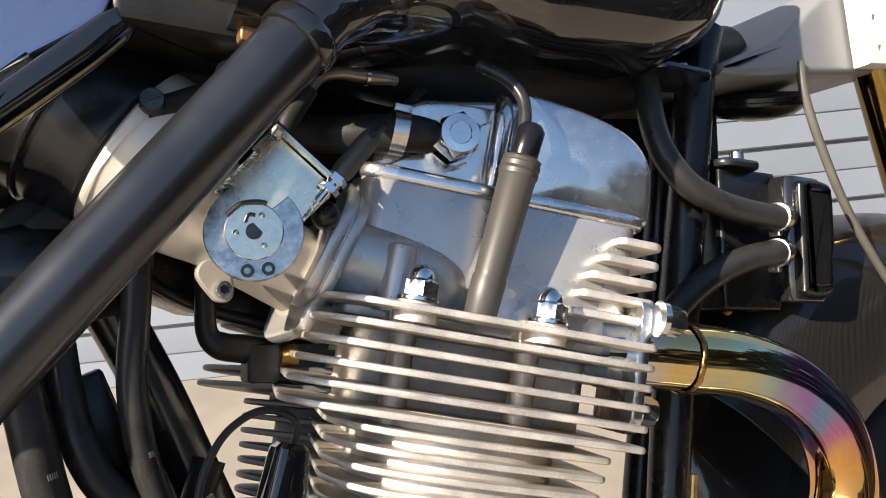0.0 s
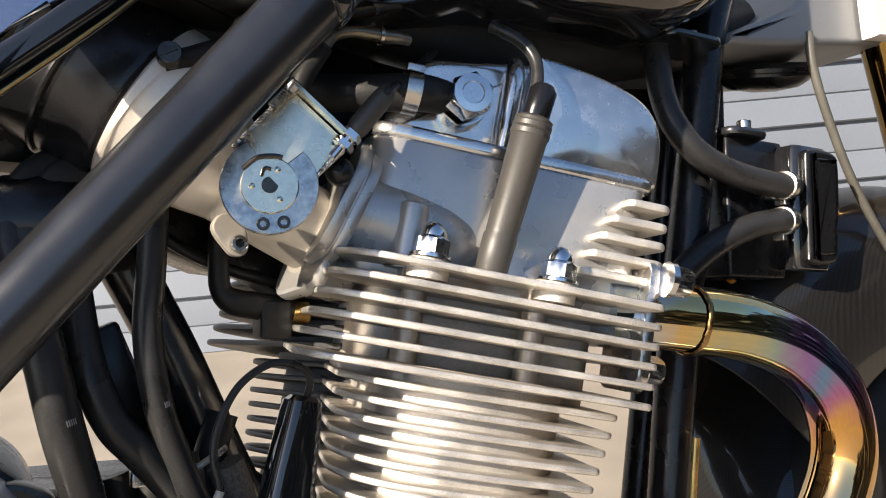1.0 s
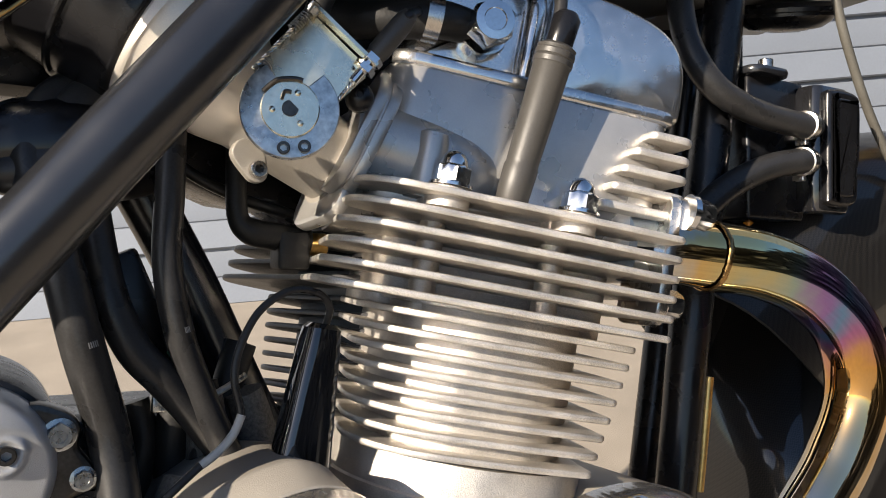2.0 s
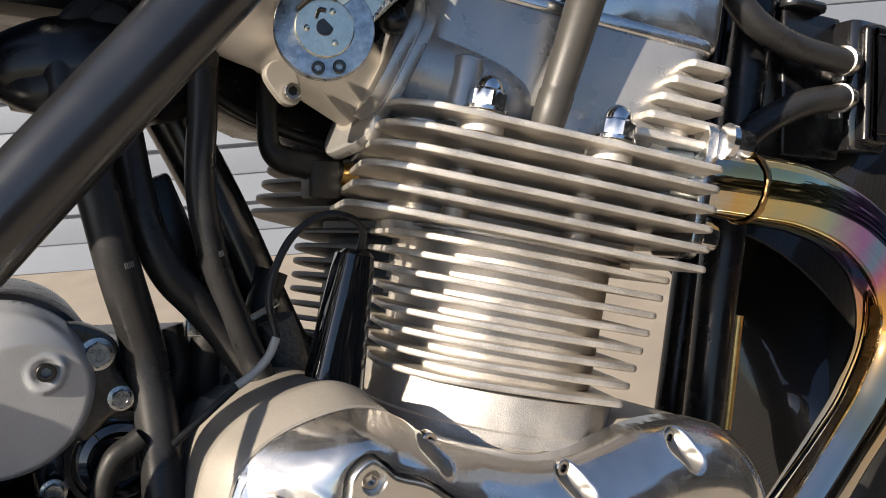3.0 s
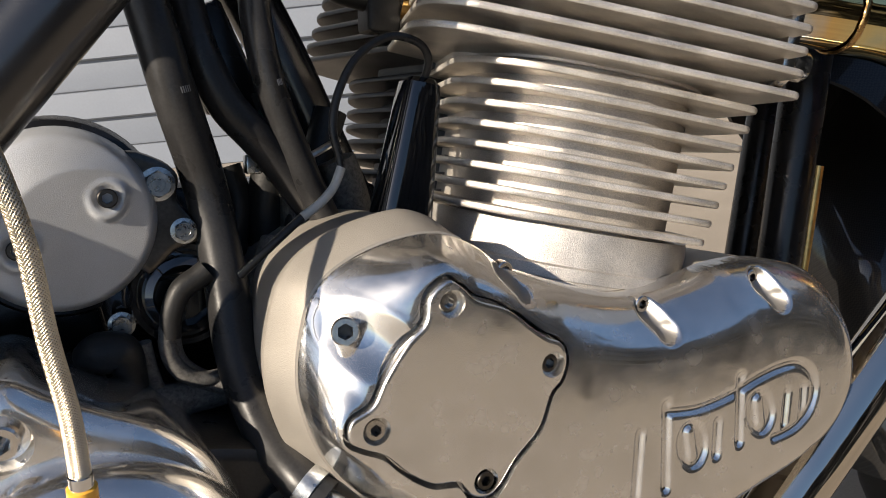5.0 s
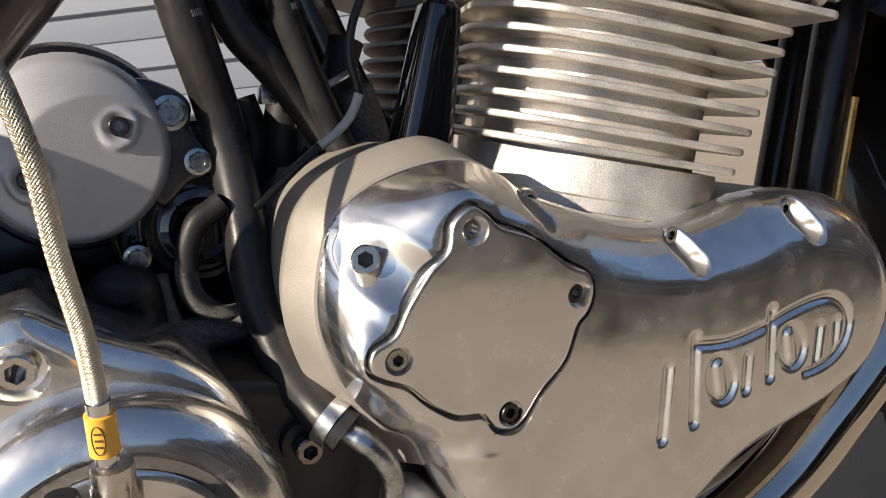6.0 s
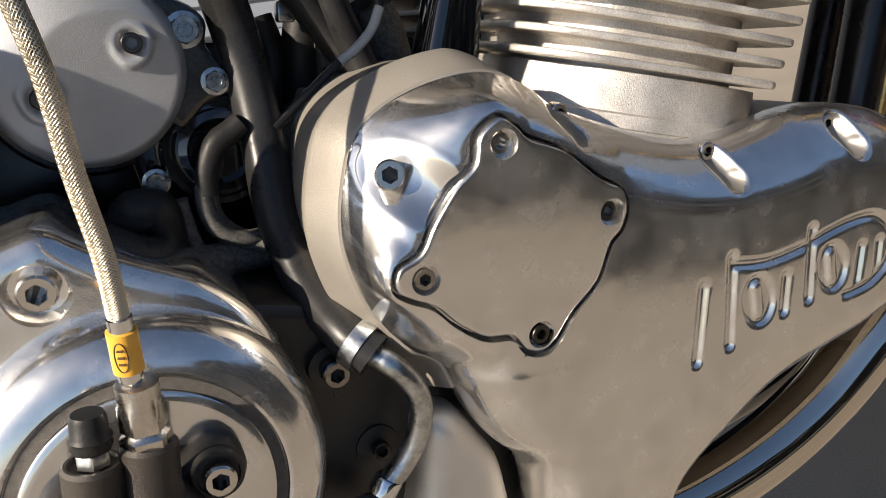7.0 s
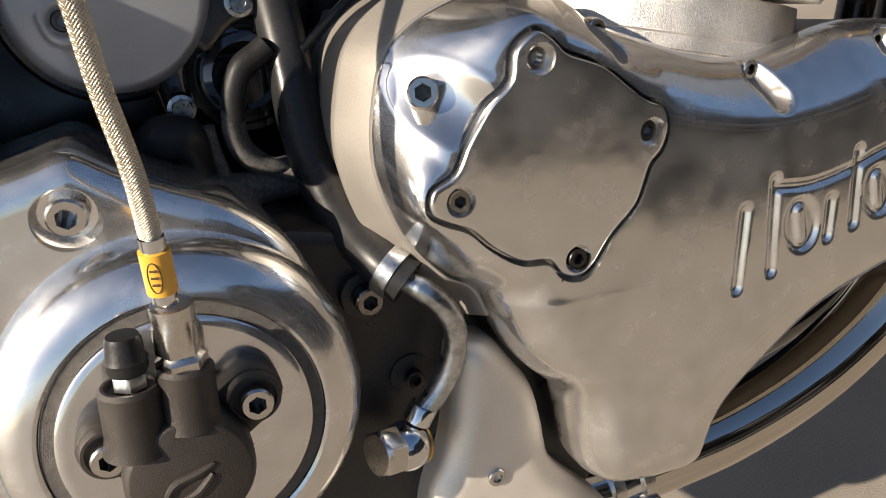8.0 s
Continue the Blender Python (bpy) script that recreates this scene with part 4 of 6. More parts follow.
bell_line = [Vector(v) for v in ((0.108, 0.447, 0.832), (0.092, 0.446, 0.8415), (0.078, 0.4455, 0.851), (0.066, 0.4455, 0.861), (0.0555, 0.4470, 0.8700))] + [bell_at, bell_at + bell_dir * 0.006, bell_at + bell_dir * 0.0095]
bell_bm = bmesh.new()
sweep(bell_bm, bell_line, [0.0285, 0.0310, 0.0375, 0.0455, 0.0520, 0.0560, 0.0555, 0.0520], 64, 8)
throttle = part("throttle_body", bm, SATIN, bike, "bare cast aluminium throttle body with flared intake")
part("intake_flare", bell_bm, PUMPAL, throttle, "pale stained aluminium intake flare")
bm = bmesh.new()
rbox(bm, (0, 0, -0.004), (0.064, 0.092, 0.010), tax @ Matrix.Rotation(0.15, 4, "Z"), 0.003, 0.018)
rbox(bm, (0.012, -0.026, -0.018), (0.030, 0.024, 0.026), tax, 0.004)
part("mounting_flange", bm, HEADAL, throttle)
QD = FACE @ Matrix.Translation((-0.1505, 0.8135, -0.398))
bm = bmesh.new()
wheel = []
for i in range(64):
    a = radians(128 + 290 * i / 63)
    wheel.append(Vector((0.0275 * math.cos(a), 0.0275 * math.sin(a))))
for i in range(12):
    a = radians(58 + 70 * (i + 1) / 13)
    wheel.append(Vector((0.0165 * math.cos(a), 0.0165 * math.sin(a))))
plate(bm, wheel, 0.000, 0.0030, QD, 0.0004, 1)
plate(bm, [v * 0.93 for v in wheel], 0.0028, 0.0058, QD, 0.0004, 1)
plate(bm, wheel, 0.0056, 0.0082, QD, 0.0005, 1)
quadrant = part("throttle_quadrant", bm, ZINC, throttle, "zinc-plated throttle cable wheel")
bm = bmesh.new()
lathe(bm, [(0.0162, 0.006), (0.0162, 0.0095), (0.0156, 0.0100), (0.0048, 0.0100)], QD, 48)
for a in (75, 195, 315):
    lathe(bm, [(0.0018, 0.009), (0.0017, 0.0108), (0.001, 0.0112)], QD @ Matrix.Translation((0.0098 * math.cos(radians(a)), 0.0098 * math.sin(radians(a)), 0)), 14)
part("hub_plate", bm, YZINC, quadrant, "pale gold hub disc")
bm = bmesh.new()
plate(bm, [Vector((0.0046 * math.cos(a), min(0.0046 * math.sin(a), 0.0030))) for a in [2 * math.pi * i / 28 for i in range(28)]], 0.008, 0.0112, QD @ Matrix.Rotation(-0.6, 4, "Z"), 0.0003, 1)
part("spindle", bm, DARKST, quadrant)
bm = bmesh.new()
sweep(bm, [QD @ Vector(v) for v in ((-0.016, 0.006, 0.011), (-0.010, 0.0135, 0.0112), (-0.001, 0.0165, 0.0112), (0.004, 0.0165, 0.0112))], 0.0014, 8)
sweep(bm, [QD @ Vector(v) for v in ((-0.0055, 0.004, 0.0105), (-0.0045, 0.0085, 0.0112), (-0.001, 0.009, 0.0112))], 0.0010, 8)
part("return_spring", bm, DARKST, quadrant)
for x, y in ((0.0005, -0.0222), (0.0115, -0.0190)):
    again("rivet", SOCKDK, QD @ Matrix.Translation((x, y, 0.0075)) @ Matrix.Scale(0.75, 4), quadrant)
bm = bmesh.new()
br = [Vector(v) for v in ((-0.024, 0.022), (-0.020, -0.004), (0.020, 0.004), (0.0415, 0.034), (0.0025, 0.059))]
loft(bm, [[QD @ Vector((*p, z)) for p in br] for z in (-0.004, -0.0015)])
a, b = QD @ Vector((0.0425, 0.0345, -0.0015)), QD @ Vector((0.0015, 0.0605, -0.0015))
out3 = QD.to_3x3() @ Vector((0, 0, 1))
nr = (b - a).cross(out3).normalized()
loft(bm, [[v, v + out3 * 0.012, v + out3 * 0.012 + nr * 0.002, v + nr * 0.002] for v in (a, b)])
bracket = part("cable_bracket", bm, YZINC, throttle, "pale gold plated cable bracket")
again("socket_screw", SOCK6, QD @ Matrix.Translation((-0.0185, 0.0195, -0.002)), bracket)
cd = (QD.to_3x3() @ Vector((0.42, 0.78, -0.02))).normalized()
NUT = QD @ Vector((0.038, 0.036, 0.005))
ca = axis(NUT, cd)
bm = bmesh.new()
loft(bm, [[ca @ Vector((*p, z)) for p in ln] for ln, z in ((circle(0.003, 24), -0.014), (circle(0.003, 24), -0.006), (hexa(0.0058), -0.0055), (hexa(0.0058), -0.0015), (circle(0.0045, 24), -0.001), (circle(0.0045, 24), 0.001), (hexa(0.0058), 0.0015), (hexa(0.0058), 0.0055), (circle(0.004, 24), 0.006), (circle(0.004, 24), 0.012))])
adj = part("cable_adjuster", bm, BRIGHT, bracket)
bm = bmesh.new()
lathe(bm, [(0.0055, 0.006), (0.0066, 0.010), (0.0064, 0.030), (0.0060, 0.036), (0.0045, 0.040), (0.003, 0.041)], ca, 24)
part("ferrule_boot", bm, GREYBLK, adj, "grey rubber cable boot")
bm = bmesh.new()
sweep(bm, [ca @ Vector(v) for v in ((0, 0, 0.036), (0, 0, 0.040))] + [(0.196, 0.412, 0.9125), (0.218, 0.424, 0.9330), (0.243, 0.440, 0.957)], 0.0030, 12)
part("throttle_cable", bm, RUBBER, adj)
bm = bmesh.new()
for k in range(3):
    pts = [ca @ Vector((0.0007 * math.cos(2.1 * k + i), 0.0007 * math.sin(2.1 * k + i), -0.012 - 0.0012 * i)) for i in range(28)]
    sweep(bm, pts, 0.0007, 6, 2)
part("cable_strand", bm, STEEL, adj, "twisted steel cable")
S0, S1 = QD @ Vector((0.000, 0.0565, 0.006)), QD @ Vector((-0.0245, 0.0165, 0.0075))
sa = axis(S0, S1 - S0)
bm = bmesh.new()
for k in range(3):
    sweep(bm, [sa @ Vector((0.0007 * math.cos(2.1 * k + i), 0.0007 * math.sin(2.1 * k + i), 0.0012 * i)) for i in range(39)], 0.0007, 6, 2)
part("pull_strand", bm, STEEL, bracket, "twisted steel cable")
bm = bmesh.new()
sweep(bm, [sa @ Vector((0.0028 * math.cos(1.57 * i), 0.0028 * math.sin(1.57 * i), 0.0004 * i)) for i in range(36)], 0.0007, 6, 2)
lathe(bm, [(0.0035, -0.007), (0.0045, -0.006), (0.0045, -0.002), (0.003, 0)], sa, 18)
part("cable_spring", bm, ZINC, bracket)
LUG = axis((0.0868, 0.420, 0.7965), OUT) @ Matrix.Diagonal((0.74, 0.74, 1, 1))
bm = bmesh.new()
plate(bm, [Vector(v.xy) for v in spline([(-0.0095, 0, 0), (-0.006, -0.0085, 0), (0.002, -0.0095, 0), (0.009, -0.004, 0), (0.020, 0.012, 0), (0.012, 0.024, 0), (-0.004, 0.018, 0)], 4, True)], -0.008, 0.0, LUG @ Matrix.Diagonal((-1, 1, -1, 1)) @ Matrix.Translation((0, 0, 0)), 0.0012)
lugob = part("mounting_lug", bm, SATIN, throttle)
again("socket_screw", SOCK6, axis((0.0868, 0.4118, 0.7965), OUT), lugob, "pan-head steel screw")

# black rubber intake boot and air box behind the flare
bm = bmesh.new()
ia = axis(bell_at, bell_dir)
lathe(bm, [(0.045, 0.007), (0.0540, 0.0072), (0.0556, 0.0085), (0.0563, 0.0110), (0.0566, 0.0140), (0.0578, 0.0420), (0.0600, 0.0432), (0.0606, 0.0446), (0.0600, 0.0460), (0.0580, 0.0470), (0.0585, 0.0700), (0.0625, 0.0730), (0.0635, 0.0900), (0.0625, 0.0925), (0.050, 0.094)], ia, 72)
boot = part("intake_boot", bm, PLASTIC, bike, "ribbed black rubber intake boot")
bm = bmesh.new()
rbox(bm, (-0.075, 0.565, 0.930), (0.13, 0.13, 0.17), I4, 0.016)
part("air_box", bm, PLASTIC, bike, "black plastic air box")
bm = bmesh.new()
rbox(bm, (-0.061, 0.004, 0.080), (0.010, 0.026, 0.024), ia, 0.002)
part("boot_tab", bm, PLASTIC, boot)
bm = bmesh.new()
sweep(bm, [(-0.060, 0.47, 0.800), (-0.035, 0.468, 0.806), (-0.008, 0.466, 0.808), (0.020, 0.468, 0.804), (0.040, 0.475, 0.800)], [0.020, 0.028, 0.031, 0.027, 0.016], 28)
part("drain_bulge", bm, PLASTIC, bike, "soft black rubber drain bulge under the air box")

# ---- frame ----
TUBE0, TUBE1 = Vector((-0.1499, 0.347, 0.6010)), Vector((0.1072, 0.342, 0.9282))
bm = bmesh.new()
sweep(bm, [TUBE0, TUBE0.lerp(TUBE1, 0.3), TUBE0.lerp(TUBE1, 0.6), TUBE0.lerp(TUBE1, 0.9), TUBE1], [0.0186, 0.0185, 0.0185, 0.0190, 0.0196], 48, 8)
frame_tube = part("frame_stay", bm, SATINBLK, bike, "thick satin-black diagonal frame tube")
bm = bmesh.new()
up_tube = (TUBE1 - TUBE0).normalized()
lathe(bm, [(0.0200, -0.006), (0.0216, -0.005), (0.0222, -0.002), (0.0222, 0.003), (0.0212, 0.006), (0.0200, 0.007)], axis(TUBE1, up_tube), 48)
sweep(bm, [TUBE1 + up_tube * 0.002, TUBE1 + up_tube * 0.018, TUBE1 + up_tube * 0.034 + Vector((0.003, 0.003, -0.002)), (0.158, 0.360, 0.969), (0.21, 0.385, 0.990)], [0.0205, 0.0205, 0.0215, 0.023, 0.024], 36)
part("frame_knee", bm, GLOSSBLK, frame_tube)
bm = bmesh.new()
sweep(bm, [(-0.05, 0.43, 1.0), (0.10, 0.43, 0.985), (0.22, 0.45, 0.972), (0.36, 0.47, 0.985), (0.50, 0.49, 1.02), (0.62, 0.50, 1.06)], [0.032, 0.036, 0.036, 0.036, 0.034, 0.03], 32)
part("frame_spine", bm, RUBMAT, bike, "black frame spine under the tank")
bm = bmesh.new()
sweep(bm, [(0.538, 0.448, 1.05), (0.518, 0.444, 1.0), (0.501, 0.442, 0.90), (0.483, 0.442, 0.79), (0.471, 0.444, 0.69), (0.460, 0.447, 0.57), (0.445, 0.453, 0.42)], 0.0175, 28)
down = part("down_tube", bm, PLASTIC, bike, "black frame down tube")
bm = bmesh.new()
sweep(bm, [(0.549, 0.505, 1.03), (0.53, 0.505, 0.9), (0.514, 0.505, 0.79), (0.499, 0.505, 0.69), (0.481, 0.505, 0.57), (0.459, 0.505, 0.42)], 0.0150, 28)
part("down_tube", bm, PLASTIC, bike)
# Brassy strip laid on the tube to paint its bright reflection.
bm = bmesh.new()
sweep(bm, [(0.4835, 0.4335, 0.655), (0.4790, 0.4345, 0.61), (0.4740, 0.4360, 0.56)], [0.0040, 0.0040, 0.0040], 16)
part("tube_glint", bm, BRASS, down, "brassy strip painting a reflection on the tube")
bm = bmesh.new()
sweep(bm, [(0.025, 0.505, 0.81), (0.068, 0.505, 0.733), (0.108, 0.505, 0.650), (0.15, 0.505, 0.57)], 0.0175, 24)
part("rear_tube", bm, SATINBLK, bike, "satin-black rear engine tube")
bm = bmesh.new()
plate(bm, rrect(0.440, 0.505, 0.408, 0.46, 0.01), 0.990, 0.996, Matrix.Identity(4), 0.001)
bridge = part("tank_bracket", bm, SATINBLK, bike)
again("hex_bolt", HEX6, Matrix.Translation((0.476, 0.420, 0.996)), bridge)

# ---- tank, side panel, seat ----
bm = bmesh.new()
prof = []
for i in range(37):
    x = 0.075 + 0.453 * i / 36
    nose = max(0.0, (x - 0.41) / 0.119)
    tail = max(0.0, (0.08 - x) / 0.14)
    flank = 0.205 - 0.045 * max(0.0, min(1.0, (x - 0.17) / 0.13)) - 0.05 * tail
    half = flank * math.sqrt(max(0.02, 1 - nose ** 3))
    z0 = 0.932 + 0.026 * max(0.0, min(1.0, (x - 0.12) / 0.12)) + 0.11 * max(0, x - 0.22) + 0.03 * nose ** 3
    ring = []
    for j in range(28):
        a = 2 * math.pi * j / 28
        ca_, sa_ = math.cos(a), math.sin(a)
        yy = math.copysign(abs(ca_) ** 0.38, ca_) * half
        zz = math.copysign(abs(sa_) ** 0.6, sa_) * 0.11 * (1 - 0.25 * nose)
        ring.append(Vector((x, 0.51 + yy, z0 + 0.11 + zz)))
    prof.append(ring)
loft(bm, prof)
part("fuel_tank", bm, GLOSSBLK, bike, "gloss black fuel tank reflecting the yard")
bm = bmesh.new()
plate(bm, [Vector(v) for v in ((-0.0480, 0.8815), (-0.0200, 0.9040), (0.0110, 0.9285), (0.0179, 0.9473), (-0.0186, 1.0214), (-0.0480, 1.0214))], -0.3545, -0.345, SIDE, 0.0045, 4)
for v in bm.verts:
    if v.co.y < 0.40:
        v.co.y += max(0.0, v.co.z - 0.73 - 0.8 * (v.co.x + 0.2)) * 0.60
panel = part("side_panel", bm, METBLK, bike, "dark metallic side panel reflecting blue sky")
bm = bmesh.new()
sweep(bm, [(-0.0480, 0.3525, 0.8473), (-0.0415, 0.3530, 0.8530), (0.0043, 0.3550, 0.8988), (0.0209, 0.3580, 0.9181), (0.0258, 0.3700, 0.9277)], 0.0024, 14)
part("trim_rail", bm, GLOSSBLK, panel, "gloss black trim rail")
bm = bmesh.new()
plate(bm, [Vector(v) for v in ((-0.0480, 0.8503), (-0.0415, 0.8560), (0.0043, 0.9015), (0.0195, 0.9200), (0.0160, 0.9290), (0.0075, 0.9235), (-0.0320, 0.8830), (-0.0480, 0.8690))], -0.356, -0.3425, SIDE, 0.0035, 3)
part("lower_strip", bm, GLOSSBLK, panel, "gloss black lower edge of the side panel")
bm = bmesh.new()
sweep(bm, [(-0.0475, 0.3485, 0.8463), (-0.0410, 0.3490, 0.8520), (0.0048, 0.3510, 0.8978), (0.0215, 0.3540, 0.9170)], 0.0009, 8)
part("pinstripe", bm, BRASS, panel, "thin gold line")
# Mirrored panel added out of view to block light on the far fins.
bm = bmesh.new()
plate(bm, [Vector(v) for v in ((-0.34, 0.62), (-0.10, 0.80), (-0.045, 0.90), (-0.06, 0.99), (-0.34, 0.99))], -0.69, -0.655, SIDE, 0.008, 3)
part("left_light_block", bm, METBLK, bike, "far side panel added to block light on the fins")
# Unseen rear wheel, added to block light and complete the bike.
bm = bmesh.new()
RW = Vector((-0.62, 0.51, 0.40))
loft(bm, [[RW + Vector((math.cos(a) * (0.255 + r), w, math.sin(a) * (0.255 + r))) for r, w in ((0.0, -0.05), (0.03, -0.07), (0.055, -0.06), (0.068, -0.03), (0.072, 0.0), (0.068, 0.03), (0.055, 0.06), (0.03, 0.07), (0.0, 0.05))] for a in [2 * math.pi * i / 48 for i in range(49)]], False)
wheel_r = part("rear_tyre", bm, RUBMAT, bike, "black rear tyre")
bm = bmesh.new()
lathe(bm, [(0.02, -0.06), (0.04, -0.05), (0.05, -0.02), (0.235, -0.03), (0.26, -0.045), (0.26, 0.045), (0.235, 0.03), (0.05, 0.02), (0.04, 0.05), (0.02, 0.06)], axis(RW, (0, 1, 0)), 48)
part("rear_rim", bm, SATINBLK, wheel_r, "black wheel rim")
bm = bmesh.new()
rbox(bm, (-0.10, 0.53, 0.965), (0.44, 0.16, 0.10), I4, 0.02)
part("seat_base", bm, PLASTIC, bike, "matt black seat base")
# Box added out of view to keep the sun off the far cylinder.
bm = bmesh.new()
rbox(bm, (-0.36, 0.53, 0.80), (0.30, 0.25, 0.36), I4, 0.03)
part("rear_shade_box", bm, PLASTIC, bike, "unseen black box added to shade the far cylinder")
# Plate added out of view to cast the starter cap's shadow.
bm = bmesh.new()
plate(bm, rrect(-0.42, -0.185, 0.40, 0.690, [0.05, 0.04, 0.06, 0.05], 7), -0.43, -0.357, SIDE, 0.006, 3)
part("starter_shade_plate", bm, SATINBLK, bike, "unseen black plate added to shade the starter cap")
# Black block added to fill the dark void under the seat.
bm = bmesh.new()
rbox(bm, (0.02, 0.51, 0.968), (0.26, 0.14, 0.106), I4, 0.015)
part("under_seat_filler", bm, RUBMAT, bike, "matt black block filling the dark under the seat")
# Added blocks: three fill dark gaps, the unseen last one shades the hoses.
for name, centre, size, lab in (("tank_gap_filler", (0.080, 0.412, 0.944), (0.13, 0.085, 0.022), "black slab added for the dark under the tank"), ("intake_gap_filler", (0.150, 0.520, 0.905), (0.13, 0.035, 0.120), "matt black slab added for the dark behind the intake"),
                                ("spine_gap_filler", (0.250, 0.545, 0.975), (0.14, 0.060, 0.060), "matt black slab added for the dark below the tank's middle"), ("hose_shade_box", (-0.215, 0.396, 0.830), (0.17, 0.048, 0.146), "unseen black box added to shade the upper hoses")):
    bm = bmesh.new()
    rbox(bm, centre, size, I4, 0.006)
    part(name, bm, RUBMAT, bike, lab)
bm = bmesh.new()
sweep(bm, [(0.445, 0.453, 0.43), (0.425, 0.450, 0.402), (0.385, 0.447, 0.380), (0.30, 0.445, 0.358), (0.15, 0.445, 0.340), (-0.05, 0.445, 0.335)], 0.0175, 24)
part("frame_rail", bm, GLOSSBLK, bike, "gloss black lower frame rail")
# Block added to darken the underside and its reflection in the header.
bm = bmesh.new()
rbox(bm, (0.24, 0.54, 0.395), (0.34, 0.14, 0.09), Matrix.Identity(4), 0.012)
part("underside_filler", bm, PLASTIC, bike, "black block added for the dark under the crankcase")
# Block added as a dark backing behind the down tubes.
bm = bmesh.new()
rbox(bm, (0.60, 0.61, 0.955), (0.22, 0.05, 0.33), Matrix.Identity(4), 0.008)
part("down_tube_backing", bm, PLASTIC, bike, "matt black block added for the dark behind the down tubes")

# ---- small pipes round the intake ----
bm = bmesh.new()
sweep(bm, [(0.130, 0.40, 0.912), (0.1361, 0.40, 0.9243), (0.1424, 0.40, 0.9307), (0.1536, 0.40, 0.9345), (0.168, 0.40, 0.9352), (0.178, 0.40, 0.9356), (0.187, 0.40, 0.9362), (0.194, 0.402, 0.9366)], [0.0040, 0.0040, 0.0040, 0.0040, 0.0046, 0.0048, 0.0040, 0.0036], 14)
fuel = part("fuel_pipe", bm, material("tarnished_pipe", (0.30, 0.26, 0.20), 0.36, 0.9, 0.3, 900, 0.1, 60), bike, "thin bent metal fuel pipe")
bm = bmesh.new()
lathe(bm, [(0.0044, -0.0018), (0.0060, -0.0014), (0.0060, 0.0010), (0.0046, 0.0016)], axis((0.1725, 0.40, 0.9353), (1, 0, 0.05)), 20)
part("pipe_collar", bm, STEEL, fuel)
bm = bmesh.new()
sweep(bm, [(0.130, 0.404, 0.862), (0.118, 0.404, 0.880), (0.121, 0.402, 0.898), (0.130, 0.401, 0.914), (0.1345, 0.40, 0.9215)], [0.0070, 0.0070, 0.0066, 0.0060, 0.0056], 16)
part("return_hose", bm, RUBMAT, bike)
bm = bmesh.new()
sweep(bm, [(0.038, 0.400, 0.895), (0.052, 0.402, 0.900), (0.070, 0.405, 0.909), (0.095, 0.41, 0.919), (0.12, 0.42, 0.925)], [0.0075, 0.0065, 0.0065, 0.0065, 0.0065], 16)
vac = part("vacuum_hose", bm, RUBMAT, bike, "black hose with pale print")
bm = bmesh.new()
lathe(bm, [(0.0070, -0.006), (0.0070, 0.002), (0.0062, 0.0032), (0.003, 0.0032)], axis((0.041, 0.392, 0.898), (-0.2, -1, 0.1)), 24)
rbox(bm, (0, 0, 0.0032), (0.010, 0.0012, 0.0012), axis((0.041, 0.392, 0.898), (-0.2, -1, 0.1)) @ Matrix.Rotation(0.5, 4, "Z"), 0.0003)
part("clip_screw", bm, DARKST, vac, "slotted dark screw")
bm = bmesh.new()
lathe(bm, [(0.0068, -0.01), (0.0074, -0.008), (0.0074, 0.0016), (0.0068, 0.0024), (0.004, 0.0026)], axis((0.0830, 0.395, 0.9220), (-0.55, -0.8, 0.1)), 28)
part("pipe_end", bm, STEEL, bike, "pale metal end cap")
bm = bmesh.new()
rbox(bm, (0.0875, 0.368, 0.9370), (0.013, 0.010, 0.013), I4, 0.002)
part("brass_union", bm, material("browned_union", (0.22, 0.12, 0.05), 0.45, 0.6, 0.3, 900, 0.3, 200), bike, "brown brass union")

# ---- hoses behind the frame stay ----
bm = bmesh.new()
sweep(bm, [(0.015, 0.475, 0.85), (-0.015, 0.466, 0.838), (-0.030, 0.452, 0.808), (-0.026, 0.446, 0.78), (-0.015, 0.437, 0.745), (-0.001, 0.434, 0.692), (0.0136, 0.4400, 0.6452), (0.0208, 0.4300, 0.5969), (0.0238, 0.4150, 0.5553), (0.0313, 0.3900, 0.5233), (0.042, 0.362, 0.505), (0.052, 0.352, 0.4955)], 0.0118, 26, 10)
big = part("oil_hose", bm, RUBBER, bike, "thick black rubber oil hose")
cl = axis((0.0465, 0.3575, 0.5005), Vector((0.012, -0.012, -0.010)))
bm = bmesh.new()
lathe(bm, [(0.0115, -0.0042), (0.0134, -0.0038), (0.0134, 0.0038), (0.0115, 0.0042)], cl, 28)
rbox(bm, (0.0145, 0.0, 0.0), (0.006, 0.010, 0.008), cl @ Matrix.Rotation(-0.8, 4, "Z"), 0.001)
part("hose_clamp", bm, ZINC, big, "zinc hose clamp")
bm = bmesh.new()
sweep(bm, [(0.051, 0.353, 0.4965), (0.058, 0.347, 0.492), (0.067, 0.345, 0.482), (0.0725, 0.346, 0.468), (0.0705, 0.348, 0.452), (0.064, 0.350, 0.438), (0.0545, 0.351, 0.427)], 0.0058, 20, 10)
elbow = part("oil_pipe", bm, ZINC, bike, "zinc-plated bent oil pipe with banjo")
bm = bmesh.new()
lathe(bm, [(0.0066, -0.006), (0.0072, -0.005), (0.0072, 0.003), (0.0062, 0.004)], axis((0.0535, 0.351, 0.426), (-0.006, 0.001, -0.011)), 20)
